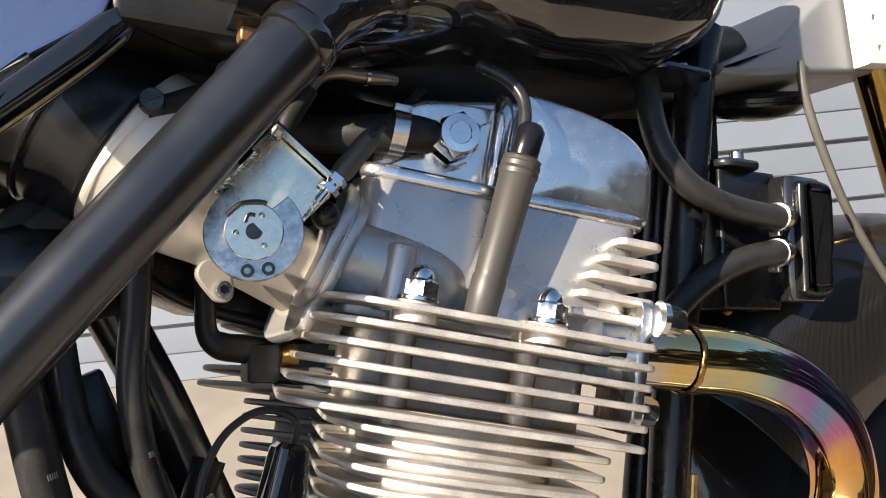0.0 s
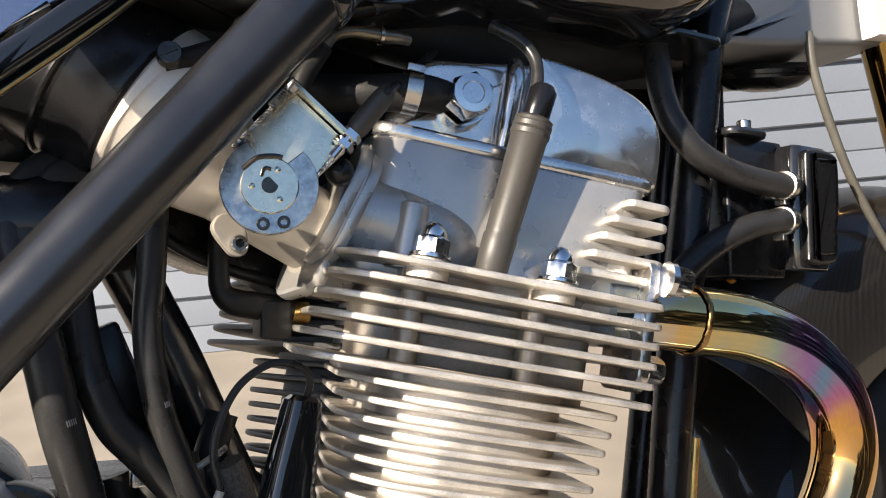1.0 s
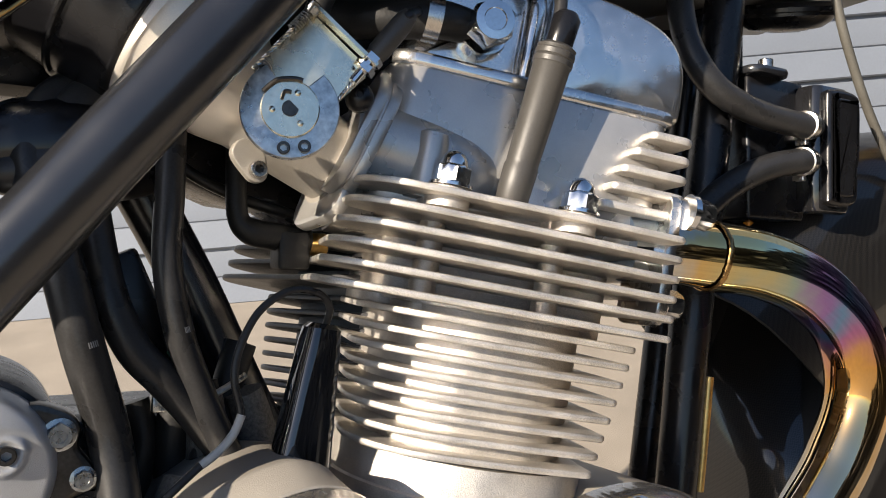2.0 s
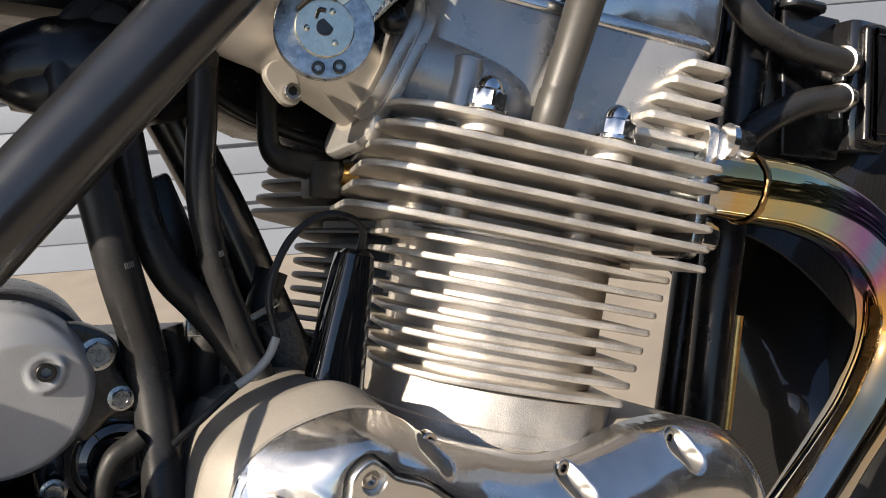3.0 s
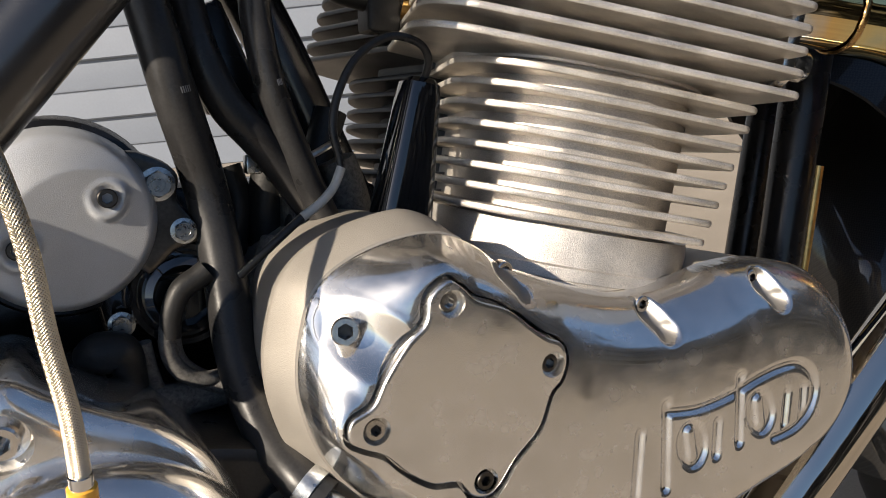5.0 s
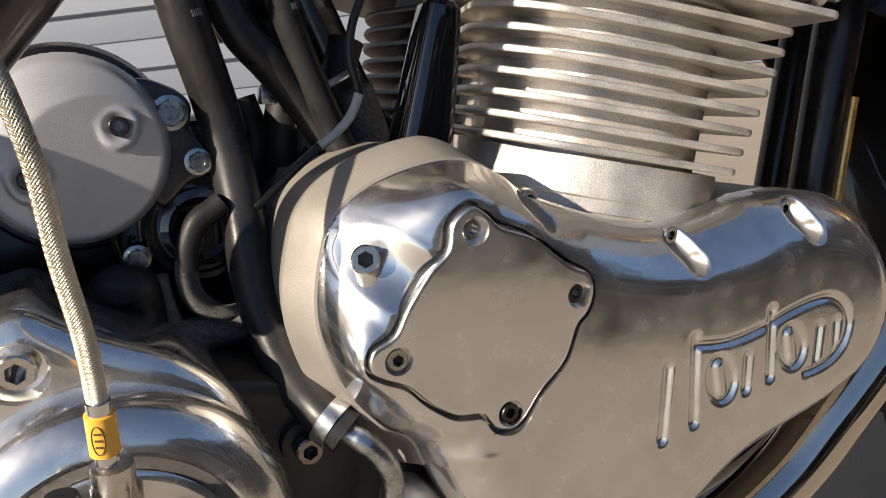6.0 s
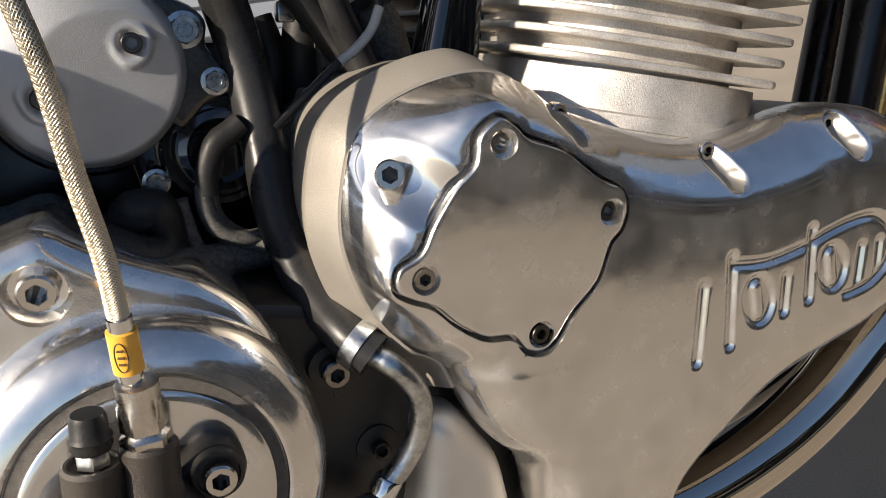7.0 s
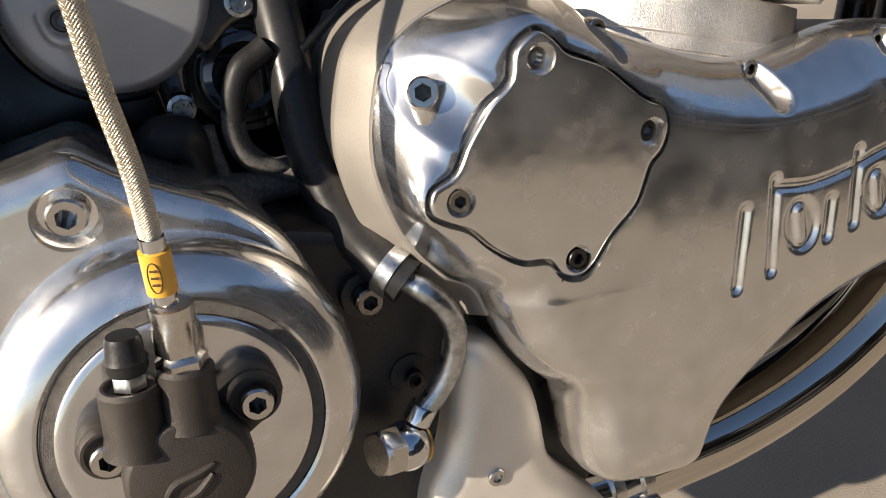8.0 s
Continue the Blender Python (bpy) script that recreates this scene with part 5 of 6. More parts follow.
lathe(bm, [(0.005, -0.009), (0.0090, -0.0085), (0.0118, -0.005), (0.0126, 0.0), (0.0118, 0.005), (0.0090, 0.0085), (0.005, 0.009)], axis((0.0455, 0.350, 0.4115), (-1, -0.35, 0.15)), 28)
part("banjo", bm, BRIGHT, elbow, "bright banjo union")
bm = bmesh.new()
ba = axis((0.0405, 0.348, 0.4125), (-1, -0.35, 0.15))
loft(bm, [[ba @ Vector((*p, z)) for p in ln] for ln, z in ((circle(0.010, 24), 0), (circle(0.010, 24), 0.0015), (hexa(0.0106), 0.002), (hexa(0.0106), 0.0115), (circle(0.0098, 24), 0.013))])
part("banjo_bolt", bm, STEEL, elbow, "browned hexagon banjo bolt")
bm = bmesh.new()
lathe(bm, [(0.0095, -0.0085), (0.0112, -0.0085), (0.0112, -0.0070), (0.0095, -0.007)], axis((0.0455, 0.350, 0.4115), (-1, -0.35, 0.15)), 24)
part("copper_washer", bm, BRASS, elbow)
for pts, r, lab in (([(0.02, 0.475, 0.845), (-0.004, 0.462, 0.815), (0.003, 0.454, 0.768), (0.012, 0.448, 0.724), (0.026, 0.446, 0.692), (0.044, 0.447, 0.672), (0.062, 0.452, 0.652), (0.085, 0.458, 0.622)], 0.0105, "black rubber hose bending behind the frame stay"),
                    ([(0.046, 0.452, 0.83), (0.0445, 0.446, 0.785), (0.0435, 0.443, 0.742), (0.051, 0.442, 0.701), (0.065, 0.444, 0.664), (0.082, 0.447, 0.628), (0.10, 0.45, 0.595)], 0.0088, "slim black hose with a printed ring"),
                    ([(-0.06, 0.47, 0.80), (-0.04, 0.455, 0.79), (-0.02, 0.45, 0.80), (-0.008, 0.458, 0.828), (0.012, 0.466, 0.848)], 0.013, "looped black hose by the air box")):
    bm = bmesh.new()
    sweep(bm, pts, r, 22, 10)
    part("rubber_hose", bm, RUBBER, bike, lab)
bm = bmesh.new()
rbox(bm, (0, 0, 0), (0.024, 0.012, 0.085), Matrix.Translation((0.036, 0.475, 0.708)) @ Matrix.Rotation(radians(-24), 4, "Y"), 0.003)
rbox(bm, (-0.017, 0.002, 0.012), (0.010, 0.010, 0.055), Matrix.Translation((0.036, 0.475, 0.708)) @ Matrix.Rotation(radians(-24), 4, "Y"), 0.002)
relay = part("relay_box", bm, PLASTIC, bike, "black plastic relay box")
bm = bmesh.new()
rbox(bm, (0.0445, 0.462, 0.657), (0.010, 0.008, 0.011), Matrix.Identity(4), 0.0015)
sweep(bm, [(0.046, 0.464, 0.657), (0.062, 0.455, 0.655), (0.080, 0.452, 0.664), (0.095, 0.456, 0.672)], 0.0022, 8)
part("cable_tie", bm, ZINC, bike, "pale cable tie head")
bm = bmesh.new()
for k, pts in enumerate(([(0.05, 0.458, 0.69), (0.062, 0.455, 0.672), (0.074, 0.452, 0.655), (0.084, 0.452, 0.640)], [(0.048, 0.460, 0.688), (0.064, 0.457, 0.668), (0.078, 0.454, 0.652), (0.082, 0.455, 0.63)])):
    sweep(bm, pts, 0.0011, 8)
part("thin_wires", bm, GREENW, bike, "thin green wires")
for x, dx in ((0.072, 0.004), (0.098, 0.010)):
    bm = bmesh.new()
    sweep(bm, [(x, 0.47, 0.66), (x + dx, 0.472, 0.63), (x + dx * 1.2, 0.475, 0.59), (x + dx * 2, 0.48, 0.53)], [0.012, 0.013, 0.014, 0.014], 16)
    part("loom", bm, TEXT, bike, "cloth-wrapped wiring loom")

for pts, r in (([(0.052, 0.478, 0.700), (0.060, 0.480, 0.665), (0.056, 0.484, 0.625), (0.062, 0.490, 0.570)], 0.0115), ([(0.100, 0.486, 0.690), (0.090, 0.484, 0.655), (0.092, 0.486, 0.610), (0.085, 0.490, 0.560)], 0.0105),
               ([(0.034, 0.488, 0.655), (0.040, 0.486, 0.632), (0.036, 0.486, 0.600), (0.046, 0.490, 0.560)], 0.0090), ([(0.075, 0.470, 0.668), (0.078, 0.468, 0.645), (0.070, 0.468, 0.622), (0.074, 0.472, 0.590)], 0.0060)):
    bm = bmesh.new()
    sweep(bm, pts, r, 16)
    part("loom", bm, RUBMAT, bike, "black taped wiring loom")
bm = bmesh.new()
rbox(bm, (0, 0, 0), (0.030, 0.020, 0.046), Matrix.Translation((0.076, 0.500, 0.640)) @ Matrix.Rotation(radians(12), 4, "Y"), 0.003)
rbox(bm, (0.004, -0.011, 0.012), (0.016, 0.006, 0.014), Matrix.Translation((0.076, 0.500, 0.640)) @ Matrix.Rotation(radians(12), 4, "Y"), 0.0015)
part("connector", bm, PLASTIC, bike, "black multi-pin connector")

for hose_line, at, n_bars in (([(-0.015, 0.437, 0.745), (-0.001, 0.434, 0.692), (0.0136, 0.4400, 0.6452)], 0.47, 5), ([(0.0435, 0.443, 0.742), (0.051, 0.442, 0.701), (0.065, 0.444, 0.664)], 0.49, 4)):
    line = spline(hose_line, 100)
    p, q = line[int(at * 200)], line[int(at * 200) + 6]
    r = 0.0120 if n_bars == 5 else 0.0090
    fr = axis(p, q - p, (0, 1, 0))
    bm = bmesh.new()
    for k in range(n_bars):
        t = math.pi / 2 + 0.10 * (k - n_bars / 2) + 0.45
        o, side = fr.to_3x3() @ Vector((math.cos(t), -math.sin(t), 0)), fr.to_3x3() @ Vector((math.sin(t), math.cos(t), 0))
        base = p + (o if o.y < 0 else -o) * r
        d = (q - p).normalized()
        bm.faces.new([bm.verts.new(base + side * a * 0.00035 + d * b * 0.0017 + (o if o.y < 0 else -o) * 0.0002) for a, b in ((-1, -1), (1, -1), (1, 1), (-1, 1))])
    part("printed_bars", bm, PLATEG, big, "small pale printed marks")

# ---- coil with its wire loop ----
bm = bmesh.new()
coil_ax = Matrix.Translation((0.124, 0.415, 0.665)) @ Matrix.Rotation(radians(9), 4, "Y")
rings = []
for h, sx, sy in ((-0.060, 0.036, 0.030), (-0.040, 0.034, 0.028), (0.0, 0.028, 0.026), (0.030, 0.023, 0.024), (0.0385, 0.021, 0.022), (0.0415, 0.015, 0.016)):
    rings.append([coil_ax @ Vector((*p, h)) for p in rrect(-sx / 2, sx / 2, -sy / 2, sy / 2, min(sx, sy) * 0.3)])
loft(bm, rings)
coil = part("ignition_coil", bm, GLOSSBLK, bike, "shiny black tapered coil cover")
bm = bmesh.new()
sweep(bm, [(0.131, 0.412, 0.704), (0.131, 0.405, 0.716), (0.123, 0.402, 0.7245), (0.106, 0.402, 0.7265), (0.088, 0.402, 0.715), (0.077, 0.402, 0.695), (0.074, 0.402, 0.676), (0.078, 0.402, 0.656), (0.070, 0.402, 0.641), (0.055, 0.402, 0.629), (0.040, 0.402, 0.616), (0.025, 0.41, 0.600)], 0.0023, 12)
wire = part("coil_wire", bm, RUBBER, coil, "looped black wire")
# Pale tube over the black wire, painting its bright highlight.
bm = bmesh.new()
sweep(bm, [(0.0782, 0.4012, 0.6565), (0.0735, 0.4012, 0.6455), (0.065, 0.4012, 0.6365), (0.0565, 0.4012, 0.6305)], 0.0025, 12)
part("wire_glint", bm, WIREGLINT, wire, "pale stretch painting the highlight on the wire")

# sensor plug behind the head
bm = bmesh.new()
sweep(bm, [(0.091, 0.475, 0.82), (0.0915, 0.475, 0.79), (0.0935, 0.475, 0.772), (0.102, 0.475, 0.764), (0.118, 0.477, 0.7615), (0.142, 0.48, 0.758)], [0.0068, 0.0068, 0.0072, 0.0092, 0.0095, 0.0100], 20)
rbox(bm, (0.130, 0.478, 0.752), (0.022, 0.022, 0.026), Matrix.Identity(4), 0.003)
sensor = part("sensor_plug", bm, RUBMAT, bike, "black rubber sensor boot")
bm = bmesh.new()
lathe(bm, [(0.008, 0), (0.008, 0.012), (0.005, 0.013)], axis((0.143, 0.479, 0.757), (1, 0, 0)), 20)
part("sensor_base", bm, BRASS, sensor, "brass sensor base")
bm = bmesh.new()
plate(bm, [Vector(v) for v in ((0.030, 0.862), (0.036, 0.812), (0.052, 0.802), (0.091, 0.787), (0.125, 0.784), (0.150, 0.772), (0.166, 0.776), (0.178, 0.862))], -0.57, -0.505, SIDE, 0.004)
tray = part("wiring_tray", bm, PLASTIC, bike, "black wiring tray under the throttle body")
for at, size, turn in (((0.075, 0.500, 0.812), (0.034, 0.016, 0.016), 20), ((0.130, 0.497, 0.794), (0.030, 0.022, 0.020), 14)):
    bm = bmesh.new()
    rbox(bm, at, size, Matrix.Rotation(radians(turn), 4, "Y"), 0.003)
    part("plug_housing", bm, PLASTIC, tray)
bm = bmesh.new()
sweep(bm, [(0.040, 0.498, 0.822), (0.070, 0.494, 0.800), (0.105, 0.495, 0.786), (0.14, 0.498, 0.778)], 0.0042, 14)
part("tray_cable", bm, RUBBER, tray)

# ---- starter end cover ----
SD = axis((-0.0585, 0.470, 0.630), OUT)
bm = bmesh.new()
lathe(bm, [(0.047, -0.10), (0.047, 0.028), (0.0465, 0.030), (0.020, 0.030)], SD, 72)
starter = part("starter_end_cover", bm, STARTAL, bike, "satin round starter end cover")


PADS = ((-0.0372, 0.6415), (-0.0775, 0.6180))


def starter_height(x, z):
    """A shallow dome, planed off on a slant below and ahead, with a bevelled corner."""
    r = np.hypot(x, z)
    dome = 0.0590 - 0.011 * (r / 0.047) ** 2
    flat = 0.0535 - 0.17 * (0.75 * x - 0.66 * z)
    corner = 0.0600 - 0.42 * (x * 0.93 + z * 0.37 - 0.004)
    cut = np.where(flat < corner, flat, np.minimum(flat, dome))
    h = np.minimum(dome, np.maximum(cut, 0.0))
    return h - 0.014 * np.maximum(0.0, (r - 0.0405) / 0.0065) ** 2.4


def starter_shape(x, z, h):
    """The cap's face with two flat shield-shaped pads, each sunk round its screw."""
    u, v = x + 0.0585, z - 0.630
    g = starter_height(u, v) - 0.028
    for cx, cz in PADS:
        a, b = x - cx, z - cz
        edge = np.hypot(a, np.where(b > 0, 1.12, 0.92) * b) + 0.10 * np.abs(a) * (b < 0)
        inside = np.clip((0.0112 - edge) / 0.0014, 0, 1)
        level = float(starter_height(cx + 0.0585, cz - 0.630)) - 0.028 + 0.0018
        g = g + inside * (level - g)
        ring = np.hypot(a, b)
        g = g - 0.0014 * np.clip((0.0066 - ring) / 0.0010, 0, 1)
    return np.maximum(g, 0.0), np.zeros(len(g), bool)


bm = pillow([Vector((-0.0585, 0.630)) + v for v in circle(0.047, 120)], 0.442, 0.03, lambda x, z: (0.006 + 0 * x, 0.3 + 0 * x), 0.0008, 0, starter_shape, skirt=0.004)
part("end_cap", bm, STARTAL, starter, "satin domed cap with a slanted flat", 30)
for x, z in PADS:
    h = 0.470 - float(starter_height(x + 0.0585, z - 0.630))
    again("socket_screw", SOCKDK, axis((x, h + 0.0005, z), OUT) @ Matrix.Scale(1.0, 4), starter, "small dark cross-head screw")
bm = bmesh.new()
lathe(bm, [(0.0525, -0.10), (0.0525, 0.020), (0.050, 0.026), (0.046, 0.027)], SD, 64)
part("starter_housing", bm, PLASTIC, starter)
bm = bmesh.new()
plate(bm, [Vector((v.x, v.y)) for v in spline([(-0.030, 0.662, 0), (-0.012, 0.661, 0), (-0.0015, 0.652, 0), (-0.002, 0.640, 0), (0.006, 0.628, 0), (0.010, 0.618, 0), (-0.004, 0.612, 0), (-0.018, 0.60, 0), (-0.03, 0.62, 0)], 4, True)][::-1], -0.455, -0.432, SIDE, 0.003)
ear = part("starter_ear", bm, DARKST, starter)
again("hex_bolt", HEX8, axis((-0.0120, 0.4315, 0.6475), OUT), ear, "zinc flange bolt")
again("hex_bolt", HEX6, axis((0.0005, 0.4325, 0.6225), OUT), ear)
bm = bmesh.new()
sweep(bm, [(-0.028, 0.455, 0.568), (-0.030, 0.452, 0.600), (-0.012, 0.45, 0.606), (0.010, 0.45, 0.600)], [0.012, 0.016, 0.016, 0.012], 16)
lathe(bm, [(0.029, -0.02), (0.0295, 0.004), (0.0275, 0.008), (0.0245, 0.008), (0.0235, 0.005), (0.0215, 0.005), (0.0205, 0.010), (0.0165, 0.012), (0.015, 0.003), (0.006, 0.003)], axis((0.000, 0.442, 0.588), OUT), 40)
part("sprocket_boss", bm, GLOSSBLK, bike, "oily dark cast boss below the starter")
again("hex_bolt", HEX6, axis((-0.032, 0.437, 0.5735), OUT), starter)

# Unseen box, added only to block sun from the far fins.
bm = bmesh.new()
rbox(bm, (-0.240, 0.535, 0.785), (0.18, 0.23, 0.47), Matrix.Identity(4), 0.012)
part("fin_shade_box", bm, PLASTIC, bike, "unseen black box added to shade the far fins")

# looms and boots below the starter
SLEEVE = [(-0.0090, 0.424, 0.5760), (-0.0112, 0.424, 0.5670), (-0.0088, 0.424, 0.5550), (-0.0010, 0.424, 0.5458), (0.0085, 0.424, 0.5428), (0.0240, 0.427, 0.5440)]
bm = bmesh.new()
sweep(bm, [(-0.052, 0.43, 0.558), (-0.044, 0.425, 0.562), (-0.034, 0.424, 0.561), (-0.029, 0.426, 0.550), (-0.028, 0.43, 0.538)], [0.007, 0.011, 0.011, 0.008, 0.007], 18)
part("rubber_boot", bm, RUBMAT, bike, "soft black rubber terminal boot")
for pts, r in (([(0.04, 0.42, 0.535), (0.022, 0.425, 0.538), (0.006, 0.43, 0.541), (-0.006, 0.432, 0.552), (-0.008, 0.437, 0.568), (0.0, 0.445, 0.585)], 0.0062),
               ([(-0.022, 0.428, 0.565), (-0.019, 0.43, 0.550), (-0.014, 0.432, 0.536), (-0.004, 0.435, 0.528)], 0.0038),
               ([(-0.10, 0.42, 0.545), (-0.06, 0.425, 0.536), (-0.02, 0.43, 0.530), (0.03, 0.435, 0.535)], 0.0095),
               ([(0.022, 0.43, 0.535), (0.034, 0.435, 0.560), (0.042, 0.44, 0.585), (0.055, 0.45, 0.612)], 0.0100),
               ([(0.030, 0.422, 0.572), (0.040, 0.426, 0.575), (0.052, 0.43, 0.573)], 0.006)):
    bm = bmesh.new()
    sweep(bm, pts, r, 16)
    part("loom", bm, TEXT, bike, "braided grey-black wiring sleeve")
bm = bmesh.new()
sweep(bm, [(0.0103, 0.424, 0.602), (0.0059, 0.424, 0.5986), (-0.0031, 0.424, 0.5919), (-0.0083, 0.424, 0.5795), (-0.0088, 0.424, 0.5670)], [0.0062, 0.0062, 0.0062, 0.0058, 0.0052], 18)
part("sleeve_hose", bm, RUBMAT, bike, "short black rubber sleeve over a loom")
bm = bmesh.new()
rings, loop = [], spline(SLEEVE, 26)
for i, p in enumerate(loop):
    ax_ = axis(p, loop[min(i + 1, len(loop) - 1)] - loop[max(i - 1, 0)], (0, 1, 0))
    rings.append([ax_ @ Vector(((0.0040 + 0.0003 * ((i + k) % 2)) * math.cos(math.pi * k / 16), (0.0040 + 0.0003 * ((i + k) % 2)) * math.sin(math.pi * k / 16), 0)) for k in range(32)])
loft(bm, rings)
part("woven_sleeve", bm, TEXT, bike, "grey woven wire sleeve", 10)
# Black block added where only darkness shows between hoses and crankcase.
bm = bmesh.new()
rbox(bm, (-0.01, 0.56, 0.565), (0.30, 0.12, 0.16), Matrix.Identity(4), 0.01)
part("hose_gap_filler", bm, PLASTIC, bike, "black block filling the dark gap behind the hoses")

# ---- front: reservoir, hoses, horn, yoke, fork, mudguard ----
bm = bmesh.new()
rbox(bm, (0.612, 0.420, 0.8560), (0.050, 0.030, 0.116), Matrix.Identity(4), 0.005, 0.010)
cooler = part("oil_thermostat_box", bm, GLOSSBLK, bike, "gloss black pressed-steel box with two hose stubs")
bm = bmesh.new()
lid_line = [Vector((v.x, v.y)) for v in spline([(0.594, 0.806, 0), (0.614, 0.8035, 0), (0.631, 0.808, 0), (0.6345, 0.824, 0), (0.6345, 0.838, 0), (0.6375, 0.850, 0), (0.6385, 0.872, 0), (0.6385, 0.896, 0), (0.634, 0.906, 0), (0.616, 0.909, 0), (0.596, 0.907, 0), (0.5925, 0.897, 0), (0.5925, 0.856, 0), (0.5925, 0.815, 0)], 5, True)]
plate(bm, lid_line, -0.408, -0.3965, SIDE, 0.0045, 4)
plate(bm, outset(lid_line, -0.0085), -0.400, -0.3945, SIDE, 0.0020, 3)
part("box_lid", bm, PLASTIC, cooler)
bm = bmesh.new()
rbox(bm, (0.562, 0.452, 0.855), (0.075, 0.05, 0.128), Matrix.Identity(4), 0.004)
part("rear_block", bm, PLASTIC, cooler)
bm = bmesh.new()
rbox(bm, (0.545, 0.43, 0.921), (0.05, 0.030, 0.008), Matrix.Identity(4), 0.003, 0.012)
stay = part("box_stay", bm, SATINBLK, cooler)
again("socket_screw", SOCK6, Matrix.Translation((0.545, 0.425, 0.925)) @ Matrix.Scale(1.25, 4), stay, "bright socket screw")
for pts, at, dr in (([(0.580, 0.405, 0.8735), (0.560, 0.400, 0.8712), (0.514, 0.405, 0.8765), (0.4752, 0.412, 0.8910), (0.4563, 0.420, 0.9139), (0.4510, 0.430, 0.9433), (0.4530, 0.440, 0.9888), (0.455, 0.444, 1.01)], (0.566, 0.4005, 0.8720), (1, 0.25, 0.08)),
                    ([(0.578, 0.407, 0.8425), (0.556, 0.400, 0.8395), (0.528, 0.404, 0.834), (0.495, 0.406, 0.822), (0.462, 0.408, 0.803), (0.440, 0.412, 0.780), (0.43, 0.42, 0.74)], (0.564, 0.4020, 0.8405), (1, 0.3, 0.12))):
    bm = bmesh.new()
    sweep(bm, pts, 0.0112, 24, 10)
    h = part("cooler_hose", bm, RUBBER, bike, "black rubber oil cooler hose")
    bm = bmesh.new()
    lathe(bm, [(0.0112, -0.005), (0.0126, -0.0045), (0.0126, 0.0045), (0.0112, 0.005)], axis(at, dr), 28)
    rbox(bm, (0.004, -0.0145, 0), (0.010, 0.005, 0.007), axis(at, dr), 0.001)
    part("hose_clip", bm, STEEL, h, "bright steel hose clip")
bm = bmesh.new()
lathe(bm, [(0.012, -0.020), (0.034, -0.016), (0.043, -0.010), (0.047, -0.005), (0.047, -0.002), (0.050, -0.001), (0.050, 0.003), (0.046, 0.005), (0.044, 0.008), (0.012, 0.010)], axis((0.644, 0.48, 1.0085), (-0.18, -0.22, 0.96)), 48)
part("horn", bm, PLASTIC, bike, "black round horn")
bm = bmesh.new()
plate(bm, [Vector(v) for v in ((0.525, 1.000), (0.58, 1.008), (0.64, 1.019), (0.718, 1.032), (0.77, 1.042), (0.755, 1.12), (0.70, 1.125), (0.655, 1.090), (0.61, 1.050), (0.545, 1.018))], -0.62, -0.42, SIDE, 0.006, 3)
yoke = part("lower_yoke", bm, PLATEG, bike, "pale grey cast lower fork yoke")
bm = bmesh.new()
plate(bm, [Vector(v) for v in ((0.713, 1.035), (0.79, 1.045), (0.765, 1.20), (0.69, 1.20))], -0.418, -0.400, SIDE, 0.004, 2)
cuts = []
for z in (1.055, 1.085, 1.115):
    c = bmesh.new()
    lathe(c, [(0.004, -0.03), (0.004, 0.03)], axis((0.735 - (z - 1.05) * 0.25, 0.41, z), OUT), 16)
    cuts.append(c)
bm = carve(bm, cuts)
part("fork_shroud", bm, material("white_painted_shroud", (0.75, 0.73, 0.70), 0.35, 0.0, 0.04), yoke, "white fork shroud with drilled holes")
bm = bmesh.new()
sweep(bm, [(0.771, 0.43, 1.05), (0.838, 0.43, 0.86), (0.944, 0.43, 0.55), (1.009, 0.43, 0.35)], [0.023, 0.023, 0.026, 0.028], 32)
part("fork_leg", bm, GOLDFORK, bike, "gold anodised fork leg")
bm = bmesh.new()
sweep(bm, [(0.634, 0.42, 1.03), (0.638, 0.42, 1.0), (0.656, 0.42, 0.955), (0.692, 0.42, 0.892), (0.745, 0.42, 0.830), (0.80, 0.42, 0.78)], 0.0044, 14)
part("brake_line", bm, material("grey_brake_hose", (0.085, 0.08, 0.068), 0.40, 0.0, 0.2, 700, 0.1, 60), bike, "grey brake line")
# mudguard: an arch of carbon over a tyre
WH = Vector((0.864, 0.51, 0.45))
for name, r0, mat_, half, lab in (("front_mudguard", 0.460, CARBON, 0.090, "lacquered carbon-fibre front mudguard"), ("front_tyre", 0.335, RUBMAT, 0.058, "black front tyre")):
    bm = bmesh.new()
    rings = []
    n = 40 if name == "front_tyre" else 26
    for i in range(n + 1):
        a = radians(50 + 92 * i / n) if name == "front_mudguard" else 2 * math.pi * i / n
        o = Vector((math.cos(a), 0, math.sin(a)))
        hub = WH if name == "front_mudguard" else WH + Vector((0.15, 0, 0))
        sec = []
        deep = 0.17 if name == "front_mudguard" else 0.055
        for j in range(17):
            b = math.pi * (j / 16)
            y = -half * math.copysign(abs(math.cos(b)) ** 0.8, math.cos(b))
            k = r0 - deep * (1 - math.sin(b) ** (0.45 if deep > 0.1 else 0.8))
            sec.append(hub + o * k + Vector((0, y, 0)))
        for j in range(16, -1, -1):
            b = math.pi * (j / 16)
            y = -(half - 0.003) * math.copysign(abs(math.cos(b)) ** 0.8, math.cos(b))
            k = r0 - 0.004 - deep * (1 - math.sin(b) ** (0.45 if deep > 0.1 else 0.8)) - (0.06 if name == "front_tyre" else 0)
            sec.append(hub + o * k + Vector((0, y, 0)))
        rings.append(sec)
    loft(bm, rings, name == "front_mudguard")
    part(name, bm, mat_, bike, lab)
bm = bmesh.new()
rings = []
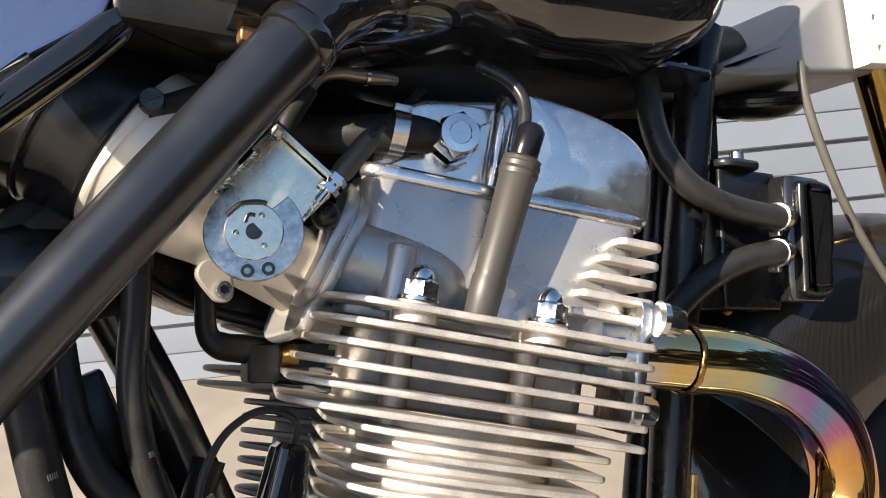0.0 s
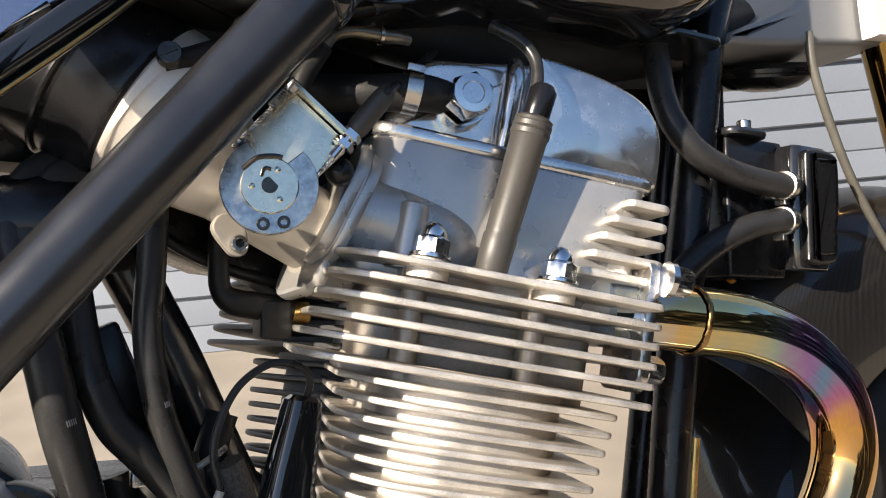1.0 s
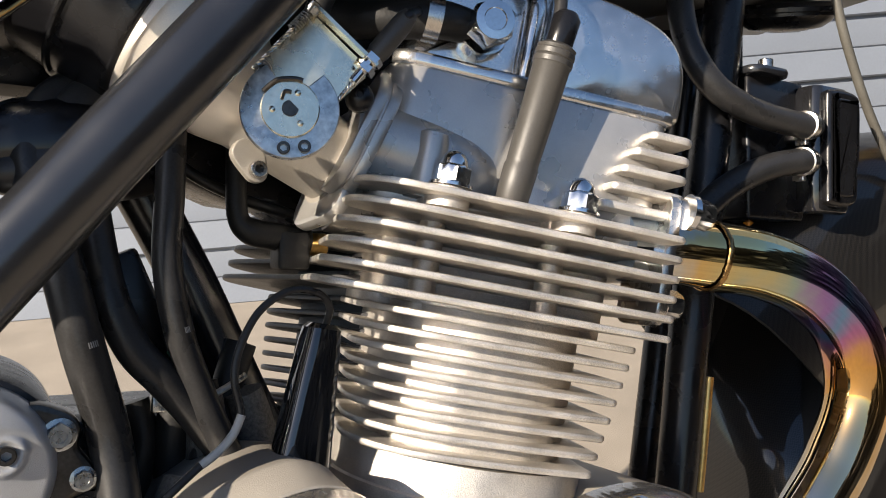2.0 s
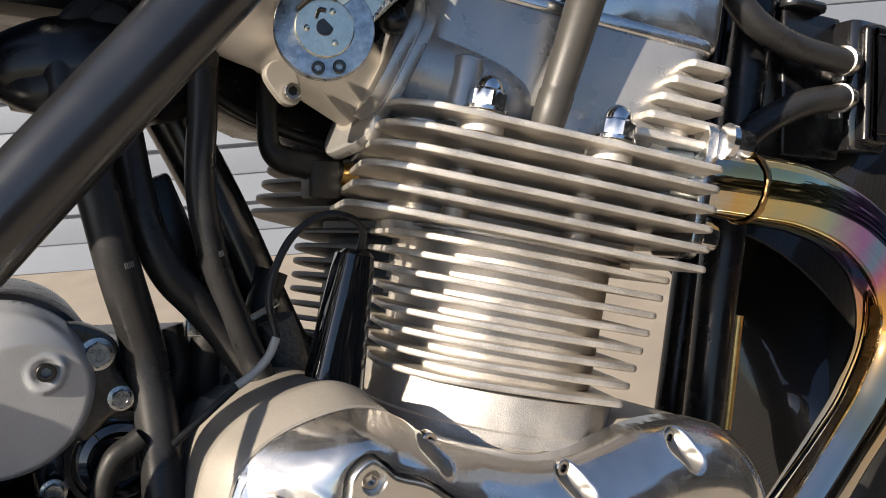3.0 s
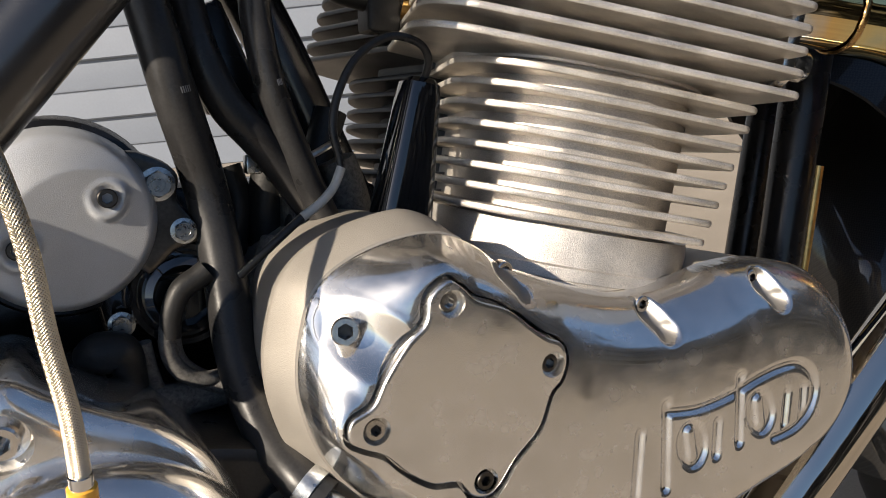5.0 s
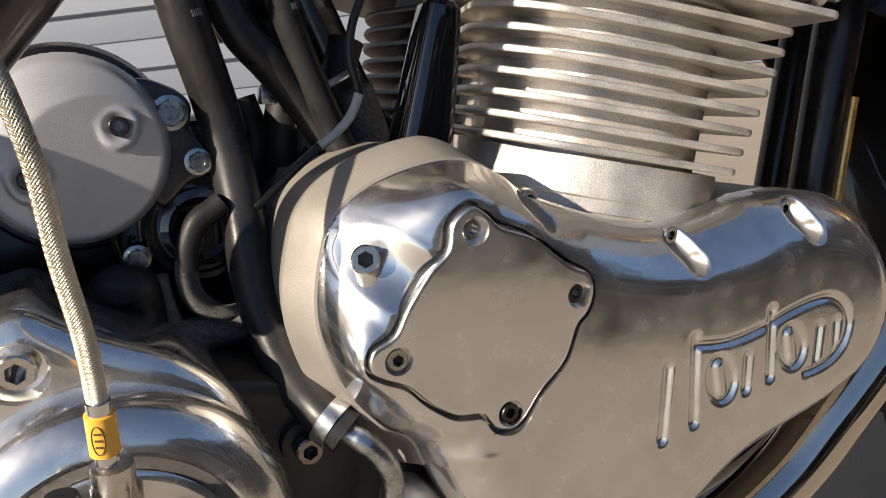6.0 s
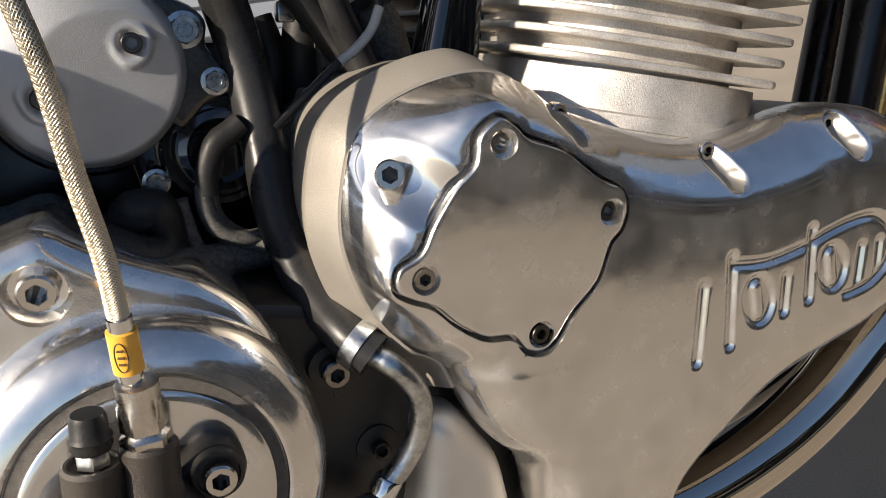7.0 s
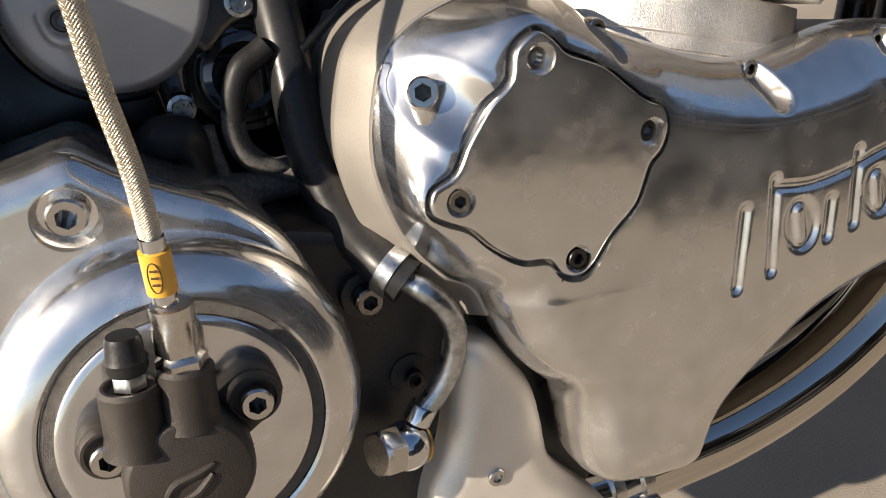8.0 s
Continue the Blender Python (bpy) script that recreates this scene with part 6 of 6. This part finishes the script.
for i in range(41):
    f = i / 40
    z = 0.34 + 0.47 * f
    cx, rx, ry = 0.795 - 0.04 * f, 0.125 - 0.03 * f ** 3, 0.105 - 0.03 * f ** 3
    rings.append([Vector((cx - rx * math.cos(b), 0.555 + 0.22 * (z - 0.45) + 0.40 * min(0.14, max(0.0, z - 0.55)) - ry * math.sin(b) ** 0.7 + 0.012 * noise.noise(Vector((14 * (cx - rx * math.cos(b)), 0, 17 * z))), z)) for b in [math.pi * j / 20 for j in range(21)]] + [Vector((cx + rx, 0.66, z)), Vector((cx - rx, 0.66, z))])
loft(bm, rings)
part("belly_shield", bm, SHIELD, bike, "glossy black carbon engine shield")
bm = bmesh.new()
rbox(bm, (0.575, 0.47, 0.79), (0.020, 0.02, 0.016), Matrix.Identity(4), 0.004)
part("marker_lens", bm, ORANGE, bike, "small amber lens")

# ---- surroundings ----
def ground_mat():
    m = material("sunlit_concrete", (0.245, 0.214, 0.176), 0.85, 0.0, 0.22, 420, 0.5, 5.0, 0.05, bump_far=0.0015)
    return m


bm = bmesh.new()
N = 60
for i in range(N + 1):
    for j in range(N + 1):
        def far(k):
            s = k / N * 2 - 1
            return math.copysign(abs(s) ** 3, s) * 600
        bm.verts.new((far(i), far(j), 0.002 * noise.noise(Vector((i * 0.7, j * 0.7, 0)))))
bm.verts.ensure_lookup_table()
for i in range(N):
    for j in range(N):
        bm.faces.new([bm.verts[a * (N + 1) + b] for a, b in ((i, j), (i + 1, j), (i + 1, j + 1), (i, j + 1))])
ground = part("ground", bm, ground_mat())
tagged(ground, "sunlit beige concrete yard", "ground", kind="structure")

WALLDIR = radians(-30)
WB = Matrix.Translation((0.67, 3.19, 0)) @ Matrix.Rotation(WALLDIR, 4, "Z")
VINYL = material("grey_vinyl_siding", (0.148, 0.168, 0.202), 0.45, 0.0, 0.05, 120, 0.15, 3)
bm = bmesh.new()
rbox(bm, (0, 0.12, 2.6), (18, 0.16, 5.2), WB, 0.01)
wall = tagged(part("wall_house", bm, VINYL), "pale grey vinyl-sided house wall", "wall", kind="structure")
bm = bmesh.new()
rbox(bm, (0, 0.03, 0.006), (18, 0.05, 0.024), WB, 0.004)
tagged(part("plinth", bm, material("pale_footing", (0.36, 0.33, 0.28), 0.8, 0.0, 0.1, 120, 0.4, 4), wall), "pale concrete footing")
bm = bmesh.new()
COURSE = 0.228
loft(bm, [[Vector((x, *p)) for p in ((0.035, 0.0), (0.0, 0.002), (-0.006, 0.008), (-0.005, 0.016), (0.009, 0.108), (0.013, 0.111), (0.006, 0.117), (0.005, 0.124), (0.018, COURSE + 0.006), (0.038, COURSE + 0.006))] for x in (-9, -6, -3, 0, 3, 6, 9)])
plank = finish(bm, "siding_board", VINYL)
for i in range(23):
    again("siding_board", plank, WB @ Matrix.Translation((0, 0, -0.004 + COURSE * i)), wall)

# unseen hedge, added to give the dark band in the polished metal
LEAF = material("dark_hedge_leaves", (0.013, 0.016, 0.020), 0.7, 0.0, 0.5, 8, 0.0, 1.5)
bm = bmesh.new()
rng = random.Random(5)
hedge_line = spline([(-0.4, -3.7, 0), (0.3, -2.9, 0), (0.80, -2.15, 0), (1.12, -1.62, 0), (1.38, -1.17, 0), (1.74, -0.76, 0), (2.7, 0.0, 0), (5, 1.2, 0)], 36)
loft(bm, [[p + Vector((ox, oy, z)) for ox, oy, z in ((0.05, 0.1, -0.02), (0.5, -0.7, -0.02), (0.5, -0.7, 1.15), (0.1, 0.05, 1.15))] for p in hedge_line])
for k in range(7000):
    i = rng.randrange(len(hedge_line) - 1)
    p = hedge_line[i].lerp(hedge_line[i + 1], rng.random())
    top = 1.35 + 0.25 * noise.noise(p * 0.9) + 0.12 * noise.noise(p * 3.1)
    c = p + Vector((rng.uniform(-0.1, 0.35), rng.uniform(-0.45, 0.15), rng.uniform(0.02, 1) ** 0.8 * top))
    s = rng.uniform(0.05, 0.13)
    a, b = rng.uniform(0, 6.3), rng.uniform(-1, 1)
    e1, e2 = Vector((math.cos(a), math.sin(a) * 0.6, b)) * s, Vector((-math.sin(a) * b, 0.3, 1)) * s
    bm.faces.new([bm.verts.new(c + v) for v in (-e1, -0.3 * e1 + e2 * 0.7, e1, 0.2 * e1 - e2 * 0.8)])
hedge = tagged(part("hedge", bm, LEAF), "dark leafy hedge added out of view for reflections", "hedge", kind="stuff")
